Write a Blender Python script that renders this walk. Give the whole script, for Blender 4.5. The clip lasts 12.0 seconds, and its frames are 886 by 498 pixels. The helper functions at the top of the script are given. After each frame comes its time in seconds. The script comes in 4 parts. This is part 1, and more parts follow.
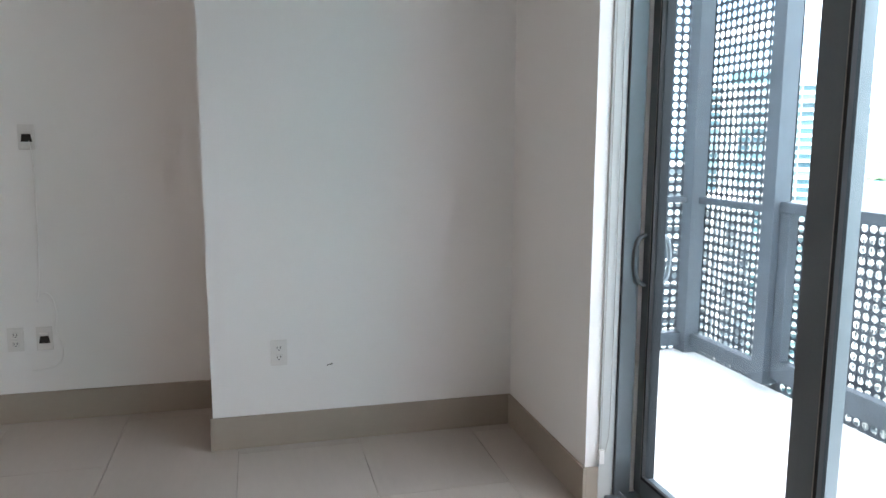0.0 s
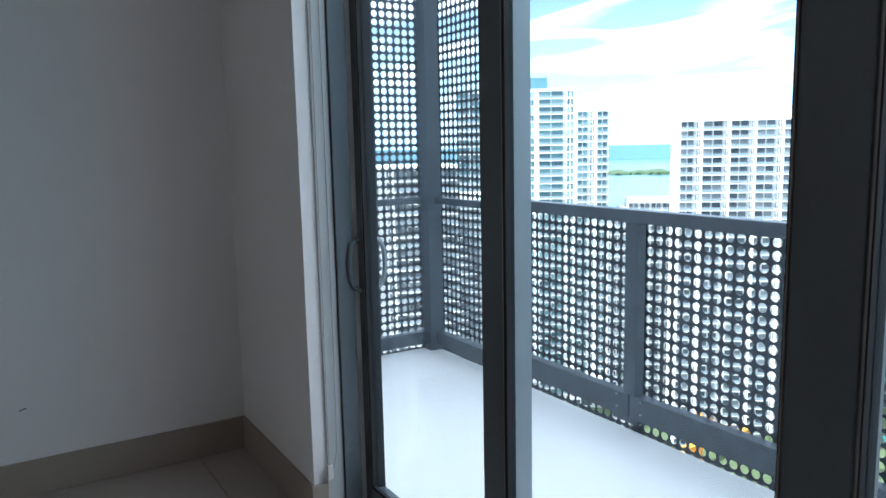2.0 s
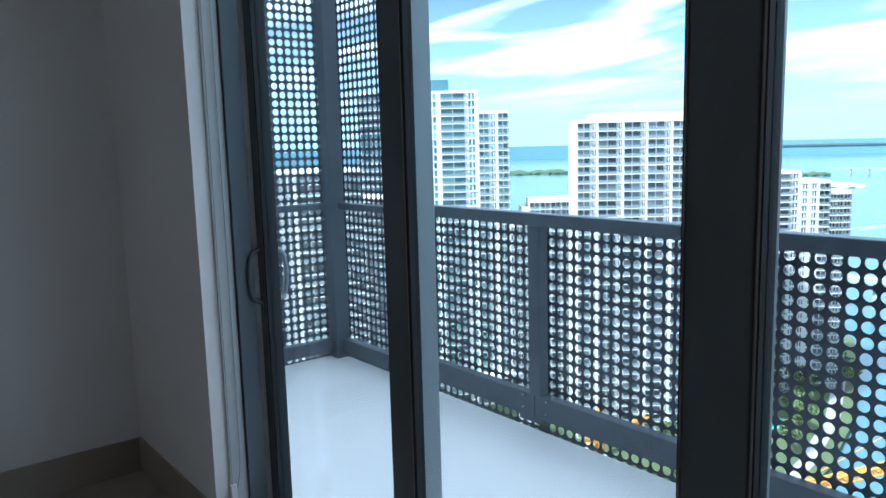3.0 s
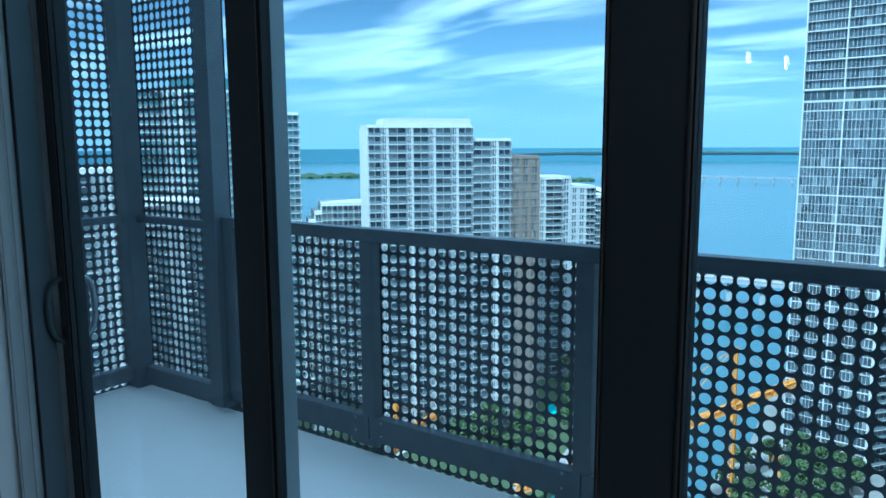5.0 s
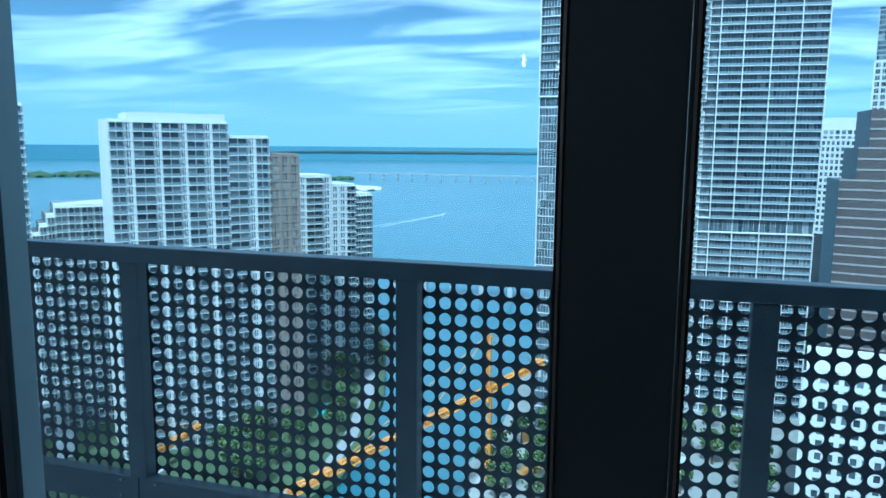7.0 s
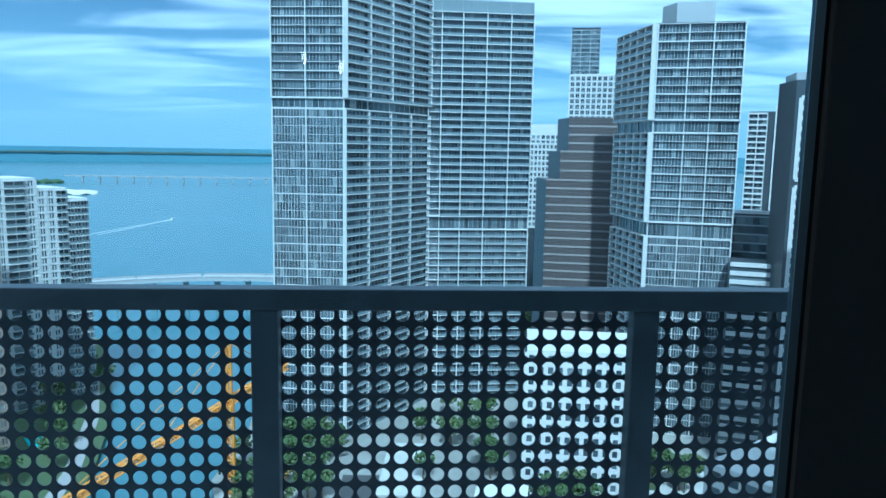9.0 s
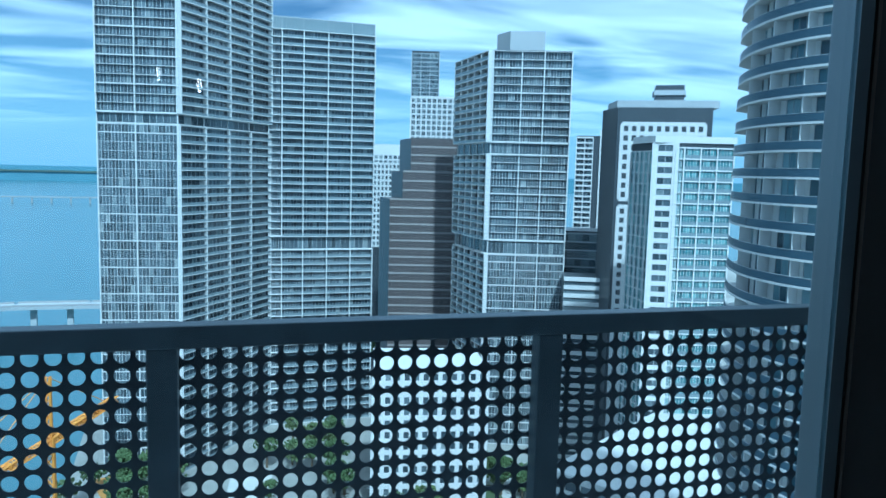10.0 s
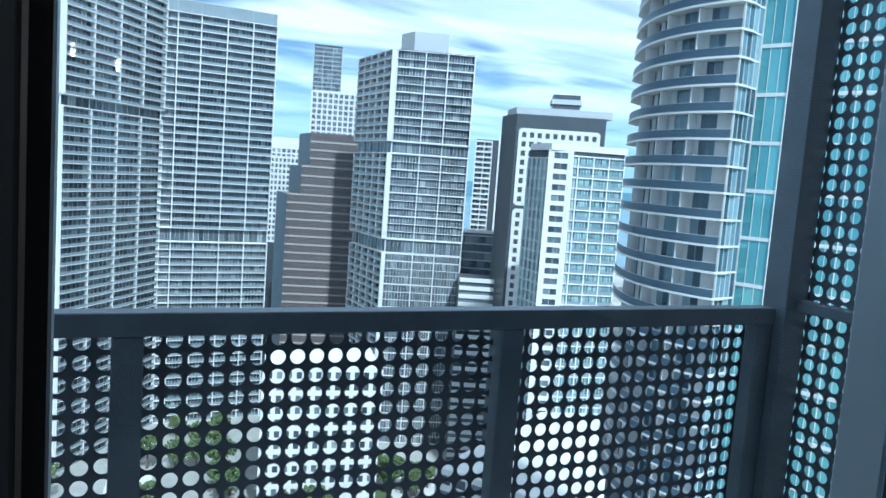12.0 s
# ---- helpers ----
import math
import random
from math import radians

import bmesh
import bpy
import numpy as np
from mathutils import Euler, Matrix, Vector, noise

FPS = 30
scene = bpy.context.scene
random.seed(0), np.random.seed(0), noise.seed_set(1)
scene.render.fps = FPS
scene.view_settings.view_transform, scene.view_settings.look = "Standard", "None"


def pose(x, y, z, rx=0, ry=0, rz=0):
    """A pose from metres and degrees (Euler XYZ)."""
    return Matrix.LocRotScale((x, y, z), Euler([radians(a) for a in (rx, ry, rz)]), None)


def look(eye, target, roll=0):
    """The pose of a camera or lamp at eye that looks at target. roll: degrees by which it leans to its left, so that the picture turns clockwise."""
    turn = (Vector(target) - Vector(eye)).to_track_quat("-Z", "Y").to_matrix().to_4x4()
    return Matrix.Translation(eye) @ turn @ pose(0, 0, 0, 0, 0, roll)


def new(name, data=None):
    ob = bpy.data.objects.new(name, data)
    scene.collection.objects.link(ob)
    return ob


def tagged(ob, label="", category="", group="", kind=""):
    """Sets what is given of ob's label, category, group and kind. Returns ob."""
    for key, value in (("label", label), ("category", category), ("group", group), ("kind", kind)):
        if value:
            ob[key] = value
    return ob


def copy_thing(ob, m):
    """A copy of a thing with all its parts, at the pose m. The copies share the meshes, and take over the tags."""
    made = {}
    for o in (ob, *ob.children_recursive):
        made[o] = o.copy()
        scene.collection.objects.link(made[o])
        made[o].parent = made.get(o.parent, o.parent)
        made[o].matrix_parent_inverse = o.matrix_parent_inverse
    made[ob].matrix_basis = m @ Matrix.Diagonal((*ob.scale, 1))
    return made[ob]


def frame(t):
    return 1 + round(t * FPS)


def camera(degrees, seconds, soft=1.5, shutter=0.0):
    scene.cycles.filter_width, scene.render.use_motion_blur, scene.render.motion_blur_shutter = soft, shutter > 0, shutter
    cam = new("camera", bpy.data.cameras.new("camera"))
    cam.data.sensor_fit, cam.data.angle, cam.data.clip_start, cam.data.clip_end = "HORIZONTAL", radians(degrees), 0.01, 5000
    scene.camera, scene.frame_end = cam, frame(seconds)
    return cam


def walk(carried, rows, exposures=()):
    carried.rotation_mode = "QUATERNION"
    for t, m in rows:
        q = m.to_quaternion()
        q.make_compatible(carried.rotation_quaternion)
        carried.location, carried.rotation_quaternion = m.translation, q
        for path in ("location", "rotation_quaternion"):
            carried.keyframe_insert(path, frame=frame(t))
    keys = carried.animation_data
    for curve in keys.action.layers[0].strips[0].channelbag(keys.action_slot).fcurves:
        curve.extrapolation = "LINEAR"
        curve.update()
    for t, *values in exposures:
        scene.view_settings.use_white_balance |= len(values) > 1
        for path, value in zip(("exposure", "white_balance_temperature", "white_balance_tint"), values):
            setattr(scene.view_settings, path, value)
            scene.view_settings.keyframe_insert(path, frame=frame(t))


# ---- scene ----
cam = camera(62.0, 12.0)
PATH = [
    (0, (-2.754, -1.341, 1.37), (-2.266, 0.577, 1.079), 0.2),
    (0.5, (-2.632, -1.354, 1.34), (-1.968, 0.514, 1.07), -0.8),
    (1, (-2.553, -1.335, 1.357), (-1.736, 0.47, 1.079), -1.6),
    (1.5, (-2.51, -1.328, 1.358), (-1.571, 0.417, 1.087), -1.6),
    (2, (-2.478, -1.32, 1.359), (-1.448, 0.372, 1.079), -1.2),
    (2.5, (-2.46, -1.315, 1.368), (-1.333, 0.311, 1.073), -1.1),
    (3, (-2.459, -1.3, 1.375), (-1.22, 0.244, 1.094), -1.5),
    (3.2, (-2.459, -1.283, 1.38), (-1.177, 0.229, 1.117), -1.6),
    (4.8, (-2.485, -1.089, 1.405), (-0.893, 0.091, 1.138), -0.4),
    (5, (-2.471, -1.076, 1.416), (-0.851, 0.062, 1.135), -0.3),
    (5.5, (-2.392, -1.008, 1.419), (-0.7, 0.019, 1.131), -0.4),
    (6, (-2.289, -0.93, 1.417), (-0.536, -0.005, 1.153), -0.4),
    (6.5, (-2.204, -0.864, 1.415), (-0.382, -0.088, 1.139), 0.2),
    (7, (-2.182, -0.75, 1.42), (-0.285, -0.186, 1.136), 0.5),
    (7.2, (-2.18, -0.684, 1.429), (-0.256, -0.215, 1.148), 0.2),
    (8.8, (-2.022, -0.363, 1.428), (-0.043, -0.424, 1.148), 0.6),
    (9, (-1.992, -0.344, 1.43), (-0.015, -0.475, 1.159), 1.0),
    (9.5, (-1.954, -0.281, 1.438), (0.005, -0.609, 1.203), 1.6),
    (10, (-1.941, -0.172, 1.449), (-0.028, -0.717, 1.239), 1.5),
    (10.5, (-1.939, -0.089, 1.449), (-0.092, -0.825, 1.234), 1.7),
    (11, (-1.952, -0.047, 1.446), (-0.171, -0.93, 1.223), 2.1),
    (11.5, (-1.947, -0.017, 1.441), (-0.184, -0.935, 1.216), 3.3),
    (12, (-1.9, 0.027, 1.428), (-0.081, -0.78, 1.229), 4.2),
]
EXPOSURES = [
    (0.0, 3.8, 7650, 29), (0.8, 3.2, 7250, 27), (1.5, 2.58, 6950, 26), (2.2, 2.4, 6700, 26), (3.0, 2.0, 6250, 22),
    (4.0, 1.3, 5350, 9), (4.8, 1.05, 5040, 4), (7.2, 0.96, 5030, 4), (9.6, 0.75, 5080, 4),
    (10.4, 0.85, 5300, 9), (11.2, 1.08, 5900, 17), (12.0, 1.2, 6000, 19)]
walk(cam, [(t, look(eye, target, roll)) for t, eye, target, roll in PATH], EXPOSURES)

# ---- light ----
SUN_ELEV, SUN_AZ = 50.0, 178.0      # azimuth of the sun, degrees counter-clockwise from +x
world = bpy.data.worlds.new("sky")
scene.world = world
world.use_nodes = True
wn, wl = world.node_tree.nodes, world.node_tree.links
wn.clear()
w_out = wn.new("ShaderNodeOutputWorld")
w_bg = wn.new("ShaderNodeBackground")
w_sky = wn.new("ShaderNodeTexSky")
w_sky.sky_type, w_sky.sun_disc = "NISHITA", False
w_sky.sun_elevation, w_sky.sun_rotation = radians(SUN_ELEV), radians(90 - SUN_AZ)
w_sky.air_density, w_sky.dust_density, w_sky.ozone_density = 1.0, 0.0, 3.0
w_bg.inputs["Strength"].default_value = 0.054
w_tc = wn.new("ShaderNodeTexCoord")
w_sep = wn.new("ShaderNodeSeparateXYZ")
wl.new(w_tc.outputs["Generated"], w_sep.inputs[0])


def wmath(op, a, b=None, clamp=False):
    n = wn.new("ShaderNodeMath")
    n.operation, n.use_clamp = op, clamp
    for i, v in enumerate((a, b)):
        if v is None:
            continue
        if isinstance(v, (int, float)):
            n.inputs[i].default_value = v
        else:
            wl.new(v, n.inputs[i])
    return n.outputs[0]


# wisps of cloud on a flat layer overhead
w_z = wmath("MAXIMUM", wmath("ADD", w_sep.outputs["Z"], 0.10), 0.02)
w_u, w_v = wmath("DIVIDE", w_sep.outputs["X"], w_z), wmath("DIVIDE", w_sep.outputs["Y"], w_z)
w_vec = wn.new("ShaderNodeCombineXYZ")
wl.new(wmath("MULTIPLY", w_u, 1.9), w_vec.inputs[0])
wl.new(wmath("MULTIPLY", w_v, 0.8), w_vec.inputs[1])
w_noise = wn.new("ShaderNodeTexNoise")
w_noise.inputs["Scale"].default_value = 1.0
w_noise.inputs["Detail"].default_value = 6.0
w_noise.inputs["Roughness"].default_value = 0.52
w_noise.inputs["Distortion"].default_value = 0.7
wl.new(w_vec.outputs[0], w_noise.inputs["Vector"])
w_ramp = wn.new("ShaderNodeValToRGB")
w_ramp.color_ramp.elements[0].position, w_ramp.color_ramp.elements[0].color = 0.44, (0, 0, 0, 1)
w_ramp.color_ramp.elements[1].position, w_ramp.color_ramp.elements[1].color = 0.70, (1, 1, 1, 1)
# thicker cover overhead, out of view, added to brighten the balcony
w_south = wmath("MULTIPLY", wmath("MAXIMUM", wmath("MULTIPLY", w_sep.outputs["Y"], -1.0), 0.0), 0.17)     # the cover also thickens southwards
w_over = wmath("MULTIPLY", wmath("MAXIMUM", wmath("SUBTRACT", w_sep.outputs["Z"], 0.22), 0.0), 0.9)
wl.new(wmath("ADD", wmath("ADD", w_noise.outputs["Fac"], w_over), w_south), w_ramp.inputs[0])
w_mix = wn.new("ShaderNodeMix")
w_mix.data_type = "RGBA"
w_fade = wmath("MULTIPLY", wmath("SUBTRACT", w_sep.outputs["Z"], 0.02), 9.0, True)
wl.new(wmath("MULTIPLY", wmath("MULTIPLY", w_ramp.outputs[0], 0.56), w_fade), w_mix.inputs["Factor"])
w_haze = wn.new("ShaderNodeMix")         # blue sea haze low in the sky
w_haze.data_type = "RGBA"
wl.new(wmath("MULTIPLY", wmath("SUBTRACT", 1.0, wmath("MULTIPLY", w_sep.outputs["Z"], 5.0), True), 0.85), w_haze.inputs["Factor"])
wl.new(w_sky.outputs[0], w_haze.inputs["A"])
w_haze.inputs["B"].default_value = (5.0, 8.8, 12.0, 1)
wl.new(w_haze.outputs["Result"], w_mix.inputs["A"])
w_mix.inputs["B"].default_value = (23.0, 23.4, 24.0, 1)
wl.new(w_mix.outputs["Result"], w_bg.inputs["Color"])
wl.new(w_bg.outputs[0], w_out.inputs[0])

sun = new("sun", bpy.data.lights.new("sun", "SUN"))
sun.data.energy, sun.data.angle, sun.data.color = 3.6, radians(2.0), (1.0, 0.95, 0.88)
sa, se = radians(SUN_AZ), radians(SUN_ELEV)
sun.matrix_world = look((math.cos(sa) * math.cos(se) * 50, math.sin(sa) * math.cos(se) * 50, math.sin(se) * 50), (0, 0, 0))


# ---- materials ----
def material(name, col, rough=0.6, metal=0.0, var=0.12, scale=3.0, fine=60.0, bump=0.05, random_piece=0.0, island=False, spec=0.5, ramp=None, stretch=(1, 1, 1)):
    m = bpy.data.materials.new(name)
    m.use_nodes = True
    nt = m.node_tree
    b = nt.nodes["Principled BSDF"]
    b.inputs["Roughness"].default_value, b.inputs["Metallic"].default_value = rough, metal
    b.inputs["Specular IOR Level"].default_value = spec
    tc, mp = nt.nodes.new("ShaderNodeTexCoord"), nt.nodes.new("ShaderNodeMapping")
    mp.inputs["Scale"].default_value = stretch
    nt.links.new(tc.outputs["Object"], mp.inputs["Vector"])

    def noise_node(s, detail):
        n = nt.nodes.new("ShaderNodeTexNoise")
        n.inputs["Scale"].default_value, n.inputs["Detail"].default_value = s, detail
        nt.links.new(mp.outputs[0], n.inputs["Vector"])
        return n.outputs["Fac"]

    def mth(op, a, c):
        n = nt.nodes.new("ShaderNodeMath")
        n.operation = op
        for i, v in enumerate((a, c)):
            if isinstance(v, (int, float)):
                n.inputs[i].default_value = v
            else:
                nt.links.new(v, n.inputs[i])
        return n.outputs[0]

    big, small = noise_node(scale, 4), noise_node(fine, 3)
    tone = mth("ADD", mth("MULTIPLY", mth("SUBTRACT", big, 0.5), var * 2), mth("MULTIPLY", mth("SUBTRACT", small, 0.5), var))
    tone = mth("ADD", tone, 1.0)
    if random_piece:
        oi = nt.nodes.new("ShaderNodeObjectInfo")
        tone = mth("ADD", tone, mth("MULTIPLY", mth("SUBTRACT", oi.outputs["Random"], 0.5), random_piece))
    mul = nt.nodes.new("ShaderNodeVectorMath")
    mul.operation = "SCALE"
    if ramp:
        geo = nt.nodes.new("ShaderNodeNewGeometry")
        cr = nt.nodes.new("ShaderNodeValToRGB")
        cr.color_ramp.interpolation = "LINEAR"
        while len(cr.color_ramp.elements) < len(ramp):
            cr.color_ramp.elements.new(0.5)
        for e, (p, c) in zip(cr.color_ramp.elements, ramp):
            e.position, e.color = p, (*c, 1)
        nt.links.new(geo.outputs["Random Per Island"], cr.inputs[0])
        nt.links.new(cr.outputs[0], mul.inputs[0])
    else:
        mul.inputs[0].default_value = col
    nt.links.new(tone, mul.inputs["Scale"])
    nt.links.new(mul.outputs[0], b.inputs["Base Color"])
    if bump:
        bp = nt.nodes.new("ShaderNodeBump")
        bp.inputs["Strength"].default_value, bp.inputs["Distance"].default_value = bump, 0.01
        nt.links.new(small, bp.inputs["Height"])
        nt.links.new(bp.outputs[0], b.inputs["Normal"])
    nt.links.new(mth("ADD", mth("MULTIPLY", mth("SUBTRACT", big, 0.5), 0.15), rough), b.inputs["Roughness"])
    return m


def glass_material(name, tint, gloss=0.03):
    m = bpy.data.materials.new(name)
    m.use_nodes = True
    nt = m.node_tree
    nt.nodes.clear()
    o, mix, tr, gl = (nt.nodes.new("ShaderNode" + k) for k in ("OutputMaterial", "MixShader", "BsdfTransparent", "BsdfGlossy"))
    lw = nt.nodes.new("ShaderNodeLayerWeight")
    lw.inputs["Blend"].default_value = 0.5
    pw, sc, ad = (nt.nodes.new("ShaderNodeMath") for _ in range(3))
    pw.operation, sc.operation, ad.operation = "POWER", "MULTIPLY", "ADD"
    pw.inputs[1].default_value, sc.inputs[1].default_value, ad.inputs[1].default_value = 5.0, 0.9, gloss
    nt.links.new(lw.outputs["Facing"], pw.inputs[0])
    nt.links.new(pw.outputs[0], sc.inputs[0])
    nt.links.new(sc.outputs[0], ad.inputs[0])
    tr.inputs[0].default_value = (*tint, 1)
    gl.inputs["Roughness"].default_value = 0.0
    nt.links.new(ad.outputs[0], mix.inputs[0])
    nt.links.new(tr.outputs[0], mix.inputs[1])
    nt.links.new(gl.outputs[0], mix.inputs[2])
    nt.links.new(mix.outputs[0], o.inputs[0])
    return m


M_WALL = material("wall_paint", (0.85, 0.845, 0.835), 0.55, var=0.025, scale=1.2, fine=180, bump=0.03)
M_CEIL = material("ceiling_paint", (0.85, 0.85, 0.84), 0.7, var=0.02, scale=1.0, fine=120, bump=0.02)
M_TILE = material("floor_tile", (0.40, 0.35, 0.315), 0.32, var=0.10, scale=1.6, fine=14, bump=0.01, random_piece=0.10, stretch=(3.0, 0.6, 1))
M_GROUT = material("grout", (0.22, 0.20, 0.18), 0.9, var=0.1, scale=8, fine=90)
M_BASE = material("baseboard_tile", (0.36, 0.31, 0.26), 0.4, var=0.06, scale=2.0, fine=40, bump=0.01)
M_WHITE = material("white_plastic", (0.75, 0.74, 0.72), 0.35, var=0.02, scale=6, fine=60, bump=0.0)
M_SLOT = material("dark_slot", (0.02, 0.02, 0.02), 0.6, var=0.1, bump=0.0)
M_STRIP = material("primed_jamb", (0.50, 0.53, 0.53), 0.5, var=0.04, scale=2.5, fine=50, bump=0.04)
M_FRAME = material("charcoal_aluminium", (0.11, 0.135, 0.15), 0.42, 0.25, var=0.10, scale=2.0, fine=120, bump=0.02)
# lit copy of the charcoal frame: outside skylight is put into the colour
M_FRAME_LIT = material("grey_aluminium", (0.29, 0.325, 0.35), 0.4, 0.3, var=0.08, scale=2.0, fine=120, bump=0.02)
M_GASKET = material("rubber_gasket", (0.03, 0.033, 0.036), 0.7, var=0.1, bump=0.0, spec=0.25)
# pale tone that paints the thin highlight along the stile edges
M_EDGE = material("bare_edge", (0.30, 0.29, 0.28), 0.35, 0.6, var=0.05, bump=0.0)
M_RAIL = material("painted_steel", (0.095, 0.118, 0.140), 0.45, 0.15, var=0.42, scale=11.0, fine=70, bump=0.08)
M_SHEET = material("perforated_sheet", (0.068, 0.084, 0.102), 0.5, 0.15, var=0.2, scale=7.0, fine=60, bump=0.0)
M_BOLT = material("zinc_bolt", (0.35, 0.36, 0.37), 0.35, 0.9, var=0.1, bump=0.0)
M_SLAB = material("balcony_concrete", (0.84, 0.84, 0.83), 0.5, var=0.06, scale=1.3, fine=60, bump=0.08)
M_CONC = material("concrete", (0.40, 0.40, 0.39), 0.85, var=0.10, scale=0.6, fine=20, bump=0.1)
M_GLASS = glass_material("clear_glass", (0.75, 0.88, 0.92))


# ---- mesh helpers ----
class Boxes:
    """Gathers oriented boxes into one mesh."""
    FACES = ((0, 3, 2, 1), (4, 5, 6, 7), (0, 1, 5, 4), (1, 2, 6, 5), (2, 3, 7, 6), (3, 0, 4, 7))

    def __init__(self):
        self.v, self.f = [], []

    def add(self, p, u, v, w):
        """A box at the corner p with the edge vectors u, v, w (right-handed)."""
        n = len(self.v)
        p, u, v, w = (np.array(a, float) for a in (p, u, v, w))
        for q in (p, p + u, p + u + v, p + v, p + w, p + u + w, p + u + v + w, p + v + w):
            self.v.append(tuple(q))
        self.f.extend(tuple(n + i for i in f) for f in self.FACES)

    def span(self, x0, x1, y0, y1, z0, z1):
        self.add((x0, y0, z0), (x1 - x0, 0, 0), (0, y1 - y0, 0), (0, 0, z1 - z0))

    def mesh(self, name):
        me = bpy.data.meshes.new(name)
        me.from_pydata(self.v, [], self.f)
        me.update()
        return me


def put(name, me, mat, parent=None, label="", kind=""):
    ob = new(name, me)
    if mat and not me.materials:
        me.materials.append(mat)
    if parent:
        ob.parent = parent
    return tagged(ob, label, kind=kind)


def part(name, bm, mat, parent, label="", smooth=False):
    me = bpy.data.meshes.new(name)
    bm.to_mesh(me)
    bm.free()
    if smooth:
        for p in me.polygons:
            p.use_smooth = True
    return put(name, me, mat, parent, label)


def block(x0, x1, y0, y1, z0, z1, bevel=0.0):
    bm = bmesh.new()
    bmesh.ops.create_cube(bm, size=1.0)
    for v in bm.verts:
        v.co = Vector(((x0 + x1) / 2 + v.co.x * (x1 - x0), (y0 + y1) / 2 + v.co.y * (y1 - y0), (z0 + z1) / 2 + v.co.z * (z1 - z0)))
    if bevel:
        bmesh.ops.bevel(bm, geom=bm.edges[:], offset=bevel, segments=2, affect="EDGES", profile=0.5)
    return bm


def tube(points, r, sides=8):
    """A round bar along points."""
    bm = bmesh.new()
    rings = []
    pts = [Vector(p) for p in points]
    for i, p in enumerate(pts):
        d = (pts[min(i + 1, len(pts) - 1)] - pts[max(i - 1, 0)]).normalized()
        a = d.orthogonal().normalized() if i == 0 else (a - d * a.dot(d)).normalized()
        b = d.cross(a)
        rings.append([bm.verts.new(p + (a * math.cos(k * math.tau / sides) + b * math.sin(k * math.tau / sides)) * r) for k in range(sides)])
    for r0, r1 in zip(rings, rings[1:]):
        for k in range(sides):
            bm.faces.new((r0[k], r0[(k + 1) % sides], r1[(k + 1) % sides], r1[k]))
    bm.faces.new(rings[0][::-1])
    bm.faces.new(rings[-1])
    return bm


def empty(name, label, category, loc=(0, 0, 0), group="", kind=""):
    ob = new(name)
    ob.location = loc
    ob.empty_display_size = 0.1
    return tagged(ob, label, category, group, kind)


def structure(name, bm, mat, label, category):
    return tagged(part(name, bm, mat, None, label), category=category, kind="structure")


# ---- the room ----
XG = -1.42                 # line of the glass
WALL_Y, RECESS_Y = 1.935, 2.50
WALL_L, RET_X, RET_Y = -2.97, -1.58, 1.085
CEIL = 2.75
floor = structure("floor", block(-9.0, -1.50, -5.0, 2.7, -0.2, -0.012), M_GROUT, "beige porcelain tile floor with thin dark joints", "floor")
structure("wall_recess", block(-9.0, WALL_L, RECESS_Y, RECESS_Y + 0.2, -0.012, CEIL), M_WALL, "plain white painted wall set back in a recess", "wall")
structure("wall_outlet", block(WALL_L, RET_X + 0.2, WALL_Y, RECESS_Y + 0.2, -0.012, CEIL), M_WALL, "plain white painted wall with one outlet", "wall")
structure("wall_return", block(RET_X, -1.37, RET_Y, WALL_Y, -0.012, CEIL), M_WALL, "short white wall beside the glass door", "wall")
structure("wall_south", block(-9.0, -1.37, -5.2, -5.0, -0.012, CEIL), M_WALL, "plain white wall", "wall")
structure("wall_west", block(-9.2, -9.0, -5.2, 2.7, -0.012, CEIL), M_WALL, "plain white wall", "wall")
structure("wall_east", block(-1.50, -1.30, -5.0, -2.08, -0.012, CEIL), M_WALL, "plain white wall", "wall")
structure("ceiling", block(-9.2, -1.30, -5.2, 2.7, CEIL, CEIL + 0.2), M_CEIL, "plain white ceiling", "ceiling")
structure("door_lintel", block(-1.50, -1.30, -2.08, RET_Y, 2.62, CEIL), M_WALL, "white strip of wall over the glass doors", "wall")
# unseen block, its height set to keep the sun off the balcony
structure("tower_above", block(-14.0, -1.30, -12.0, 12.0, CEIL + 0.2, 3.9), M_CONC, "unseen concrete block over the room, added to shade the balcony", "building")
structure("tower_below", block(-14.0, -1.50, -12.0, 12.0, -106.0, -0.2), M_CONC, "concrete storeys of the tower below", "building")
structure("facade_north", block(-1.50, -1.30, WALL_Y, 3.4, -0.2, CEIL), M_CONC, "grey outer wall behind the balcony end", "wall")

bt, bh = 0.012, 0.149
structure("baseboard_1", block(-9.0, WALL_L, RECESS_Y - bt, RECESS_Y, -0.004, bh, 0.002), M_BASE, "taupe tile baseboard", "baseboard")
structure("baseboard_2", block(WALL_L - bt, WALL_L, WALL_Y - bt, RECESS_Y - bt, -0.004, bh, 0.002), M_BASE, "taupe tile baseboard round the wall corner", "baseboard")
structure("baseboard_3", block(WALL_L, RET_X - bt, WALL_Y - bt, WALL_Y, -0.004, bh, 0.002), M_BASE, "taupe tile baseboard under the white wall", "baseboard")
structure("baseboard_4", block(RET_X - bt, RET_X, RET_Y - bt, WALL_Y, -0.004, bh, 0.002), M_BASE, "taupe tile baseboard beside the glass door", "baseboard")
structure("baseboard_5", block(RET_X, RET_X + 0.05, RET_Y - bt, RET_Y, -0.004, bh, 0.002), M_BASE, "taupe tile baseboard at the door reveal", "baseboard")
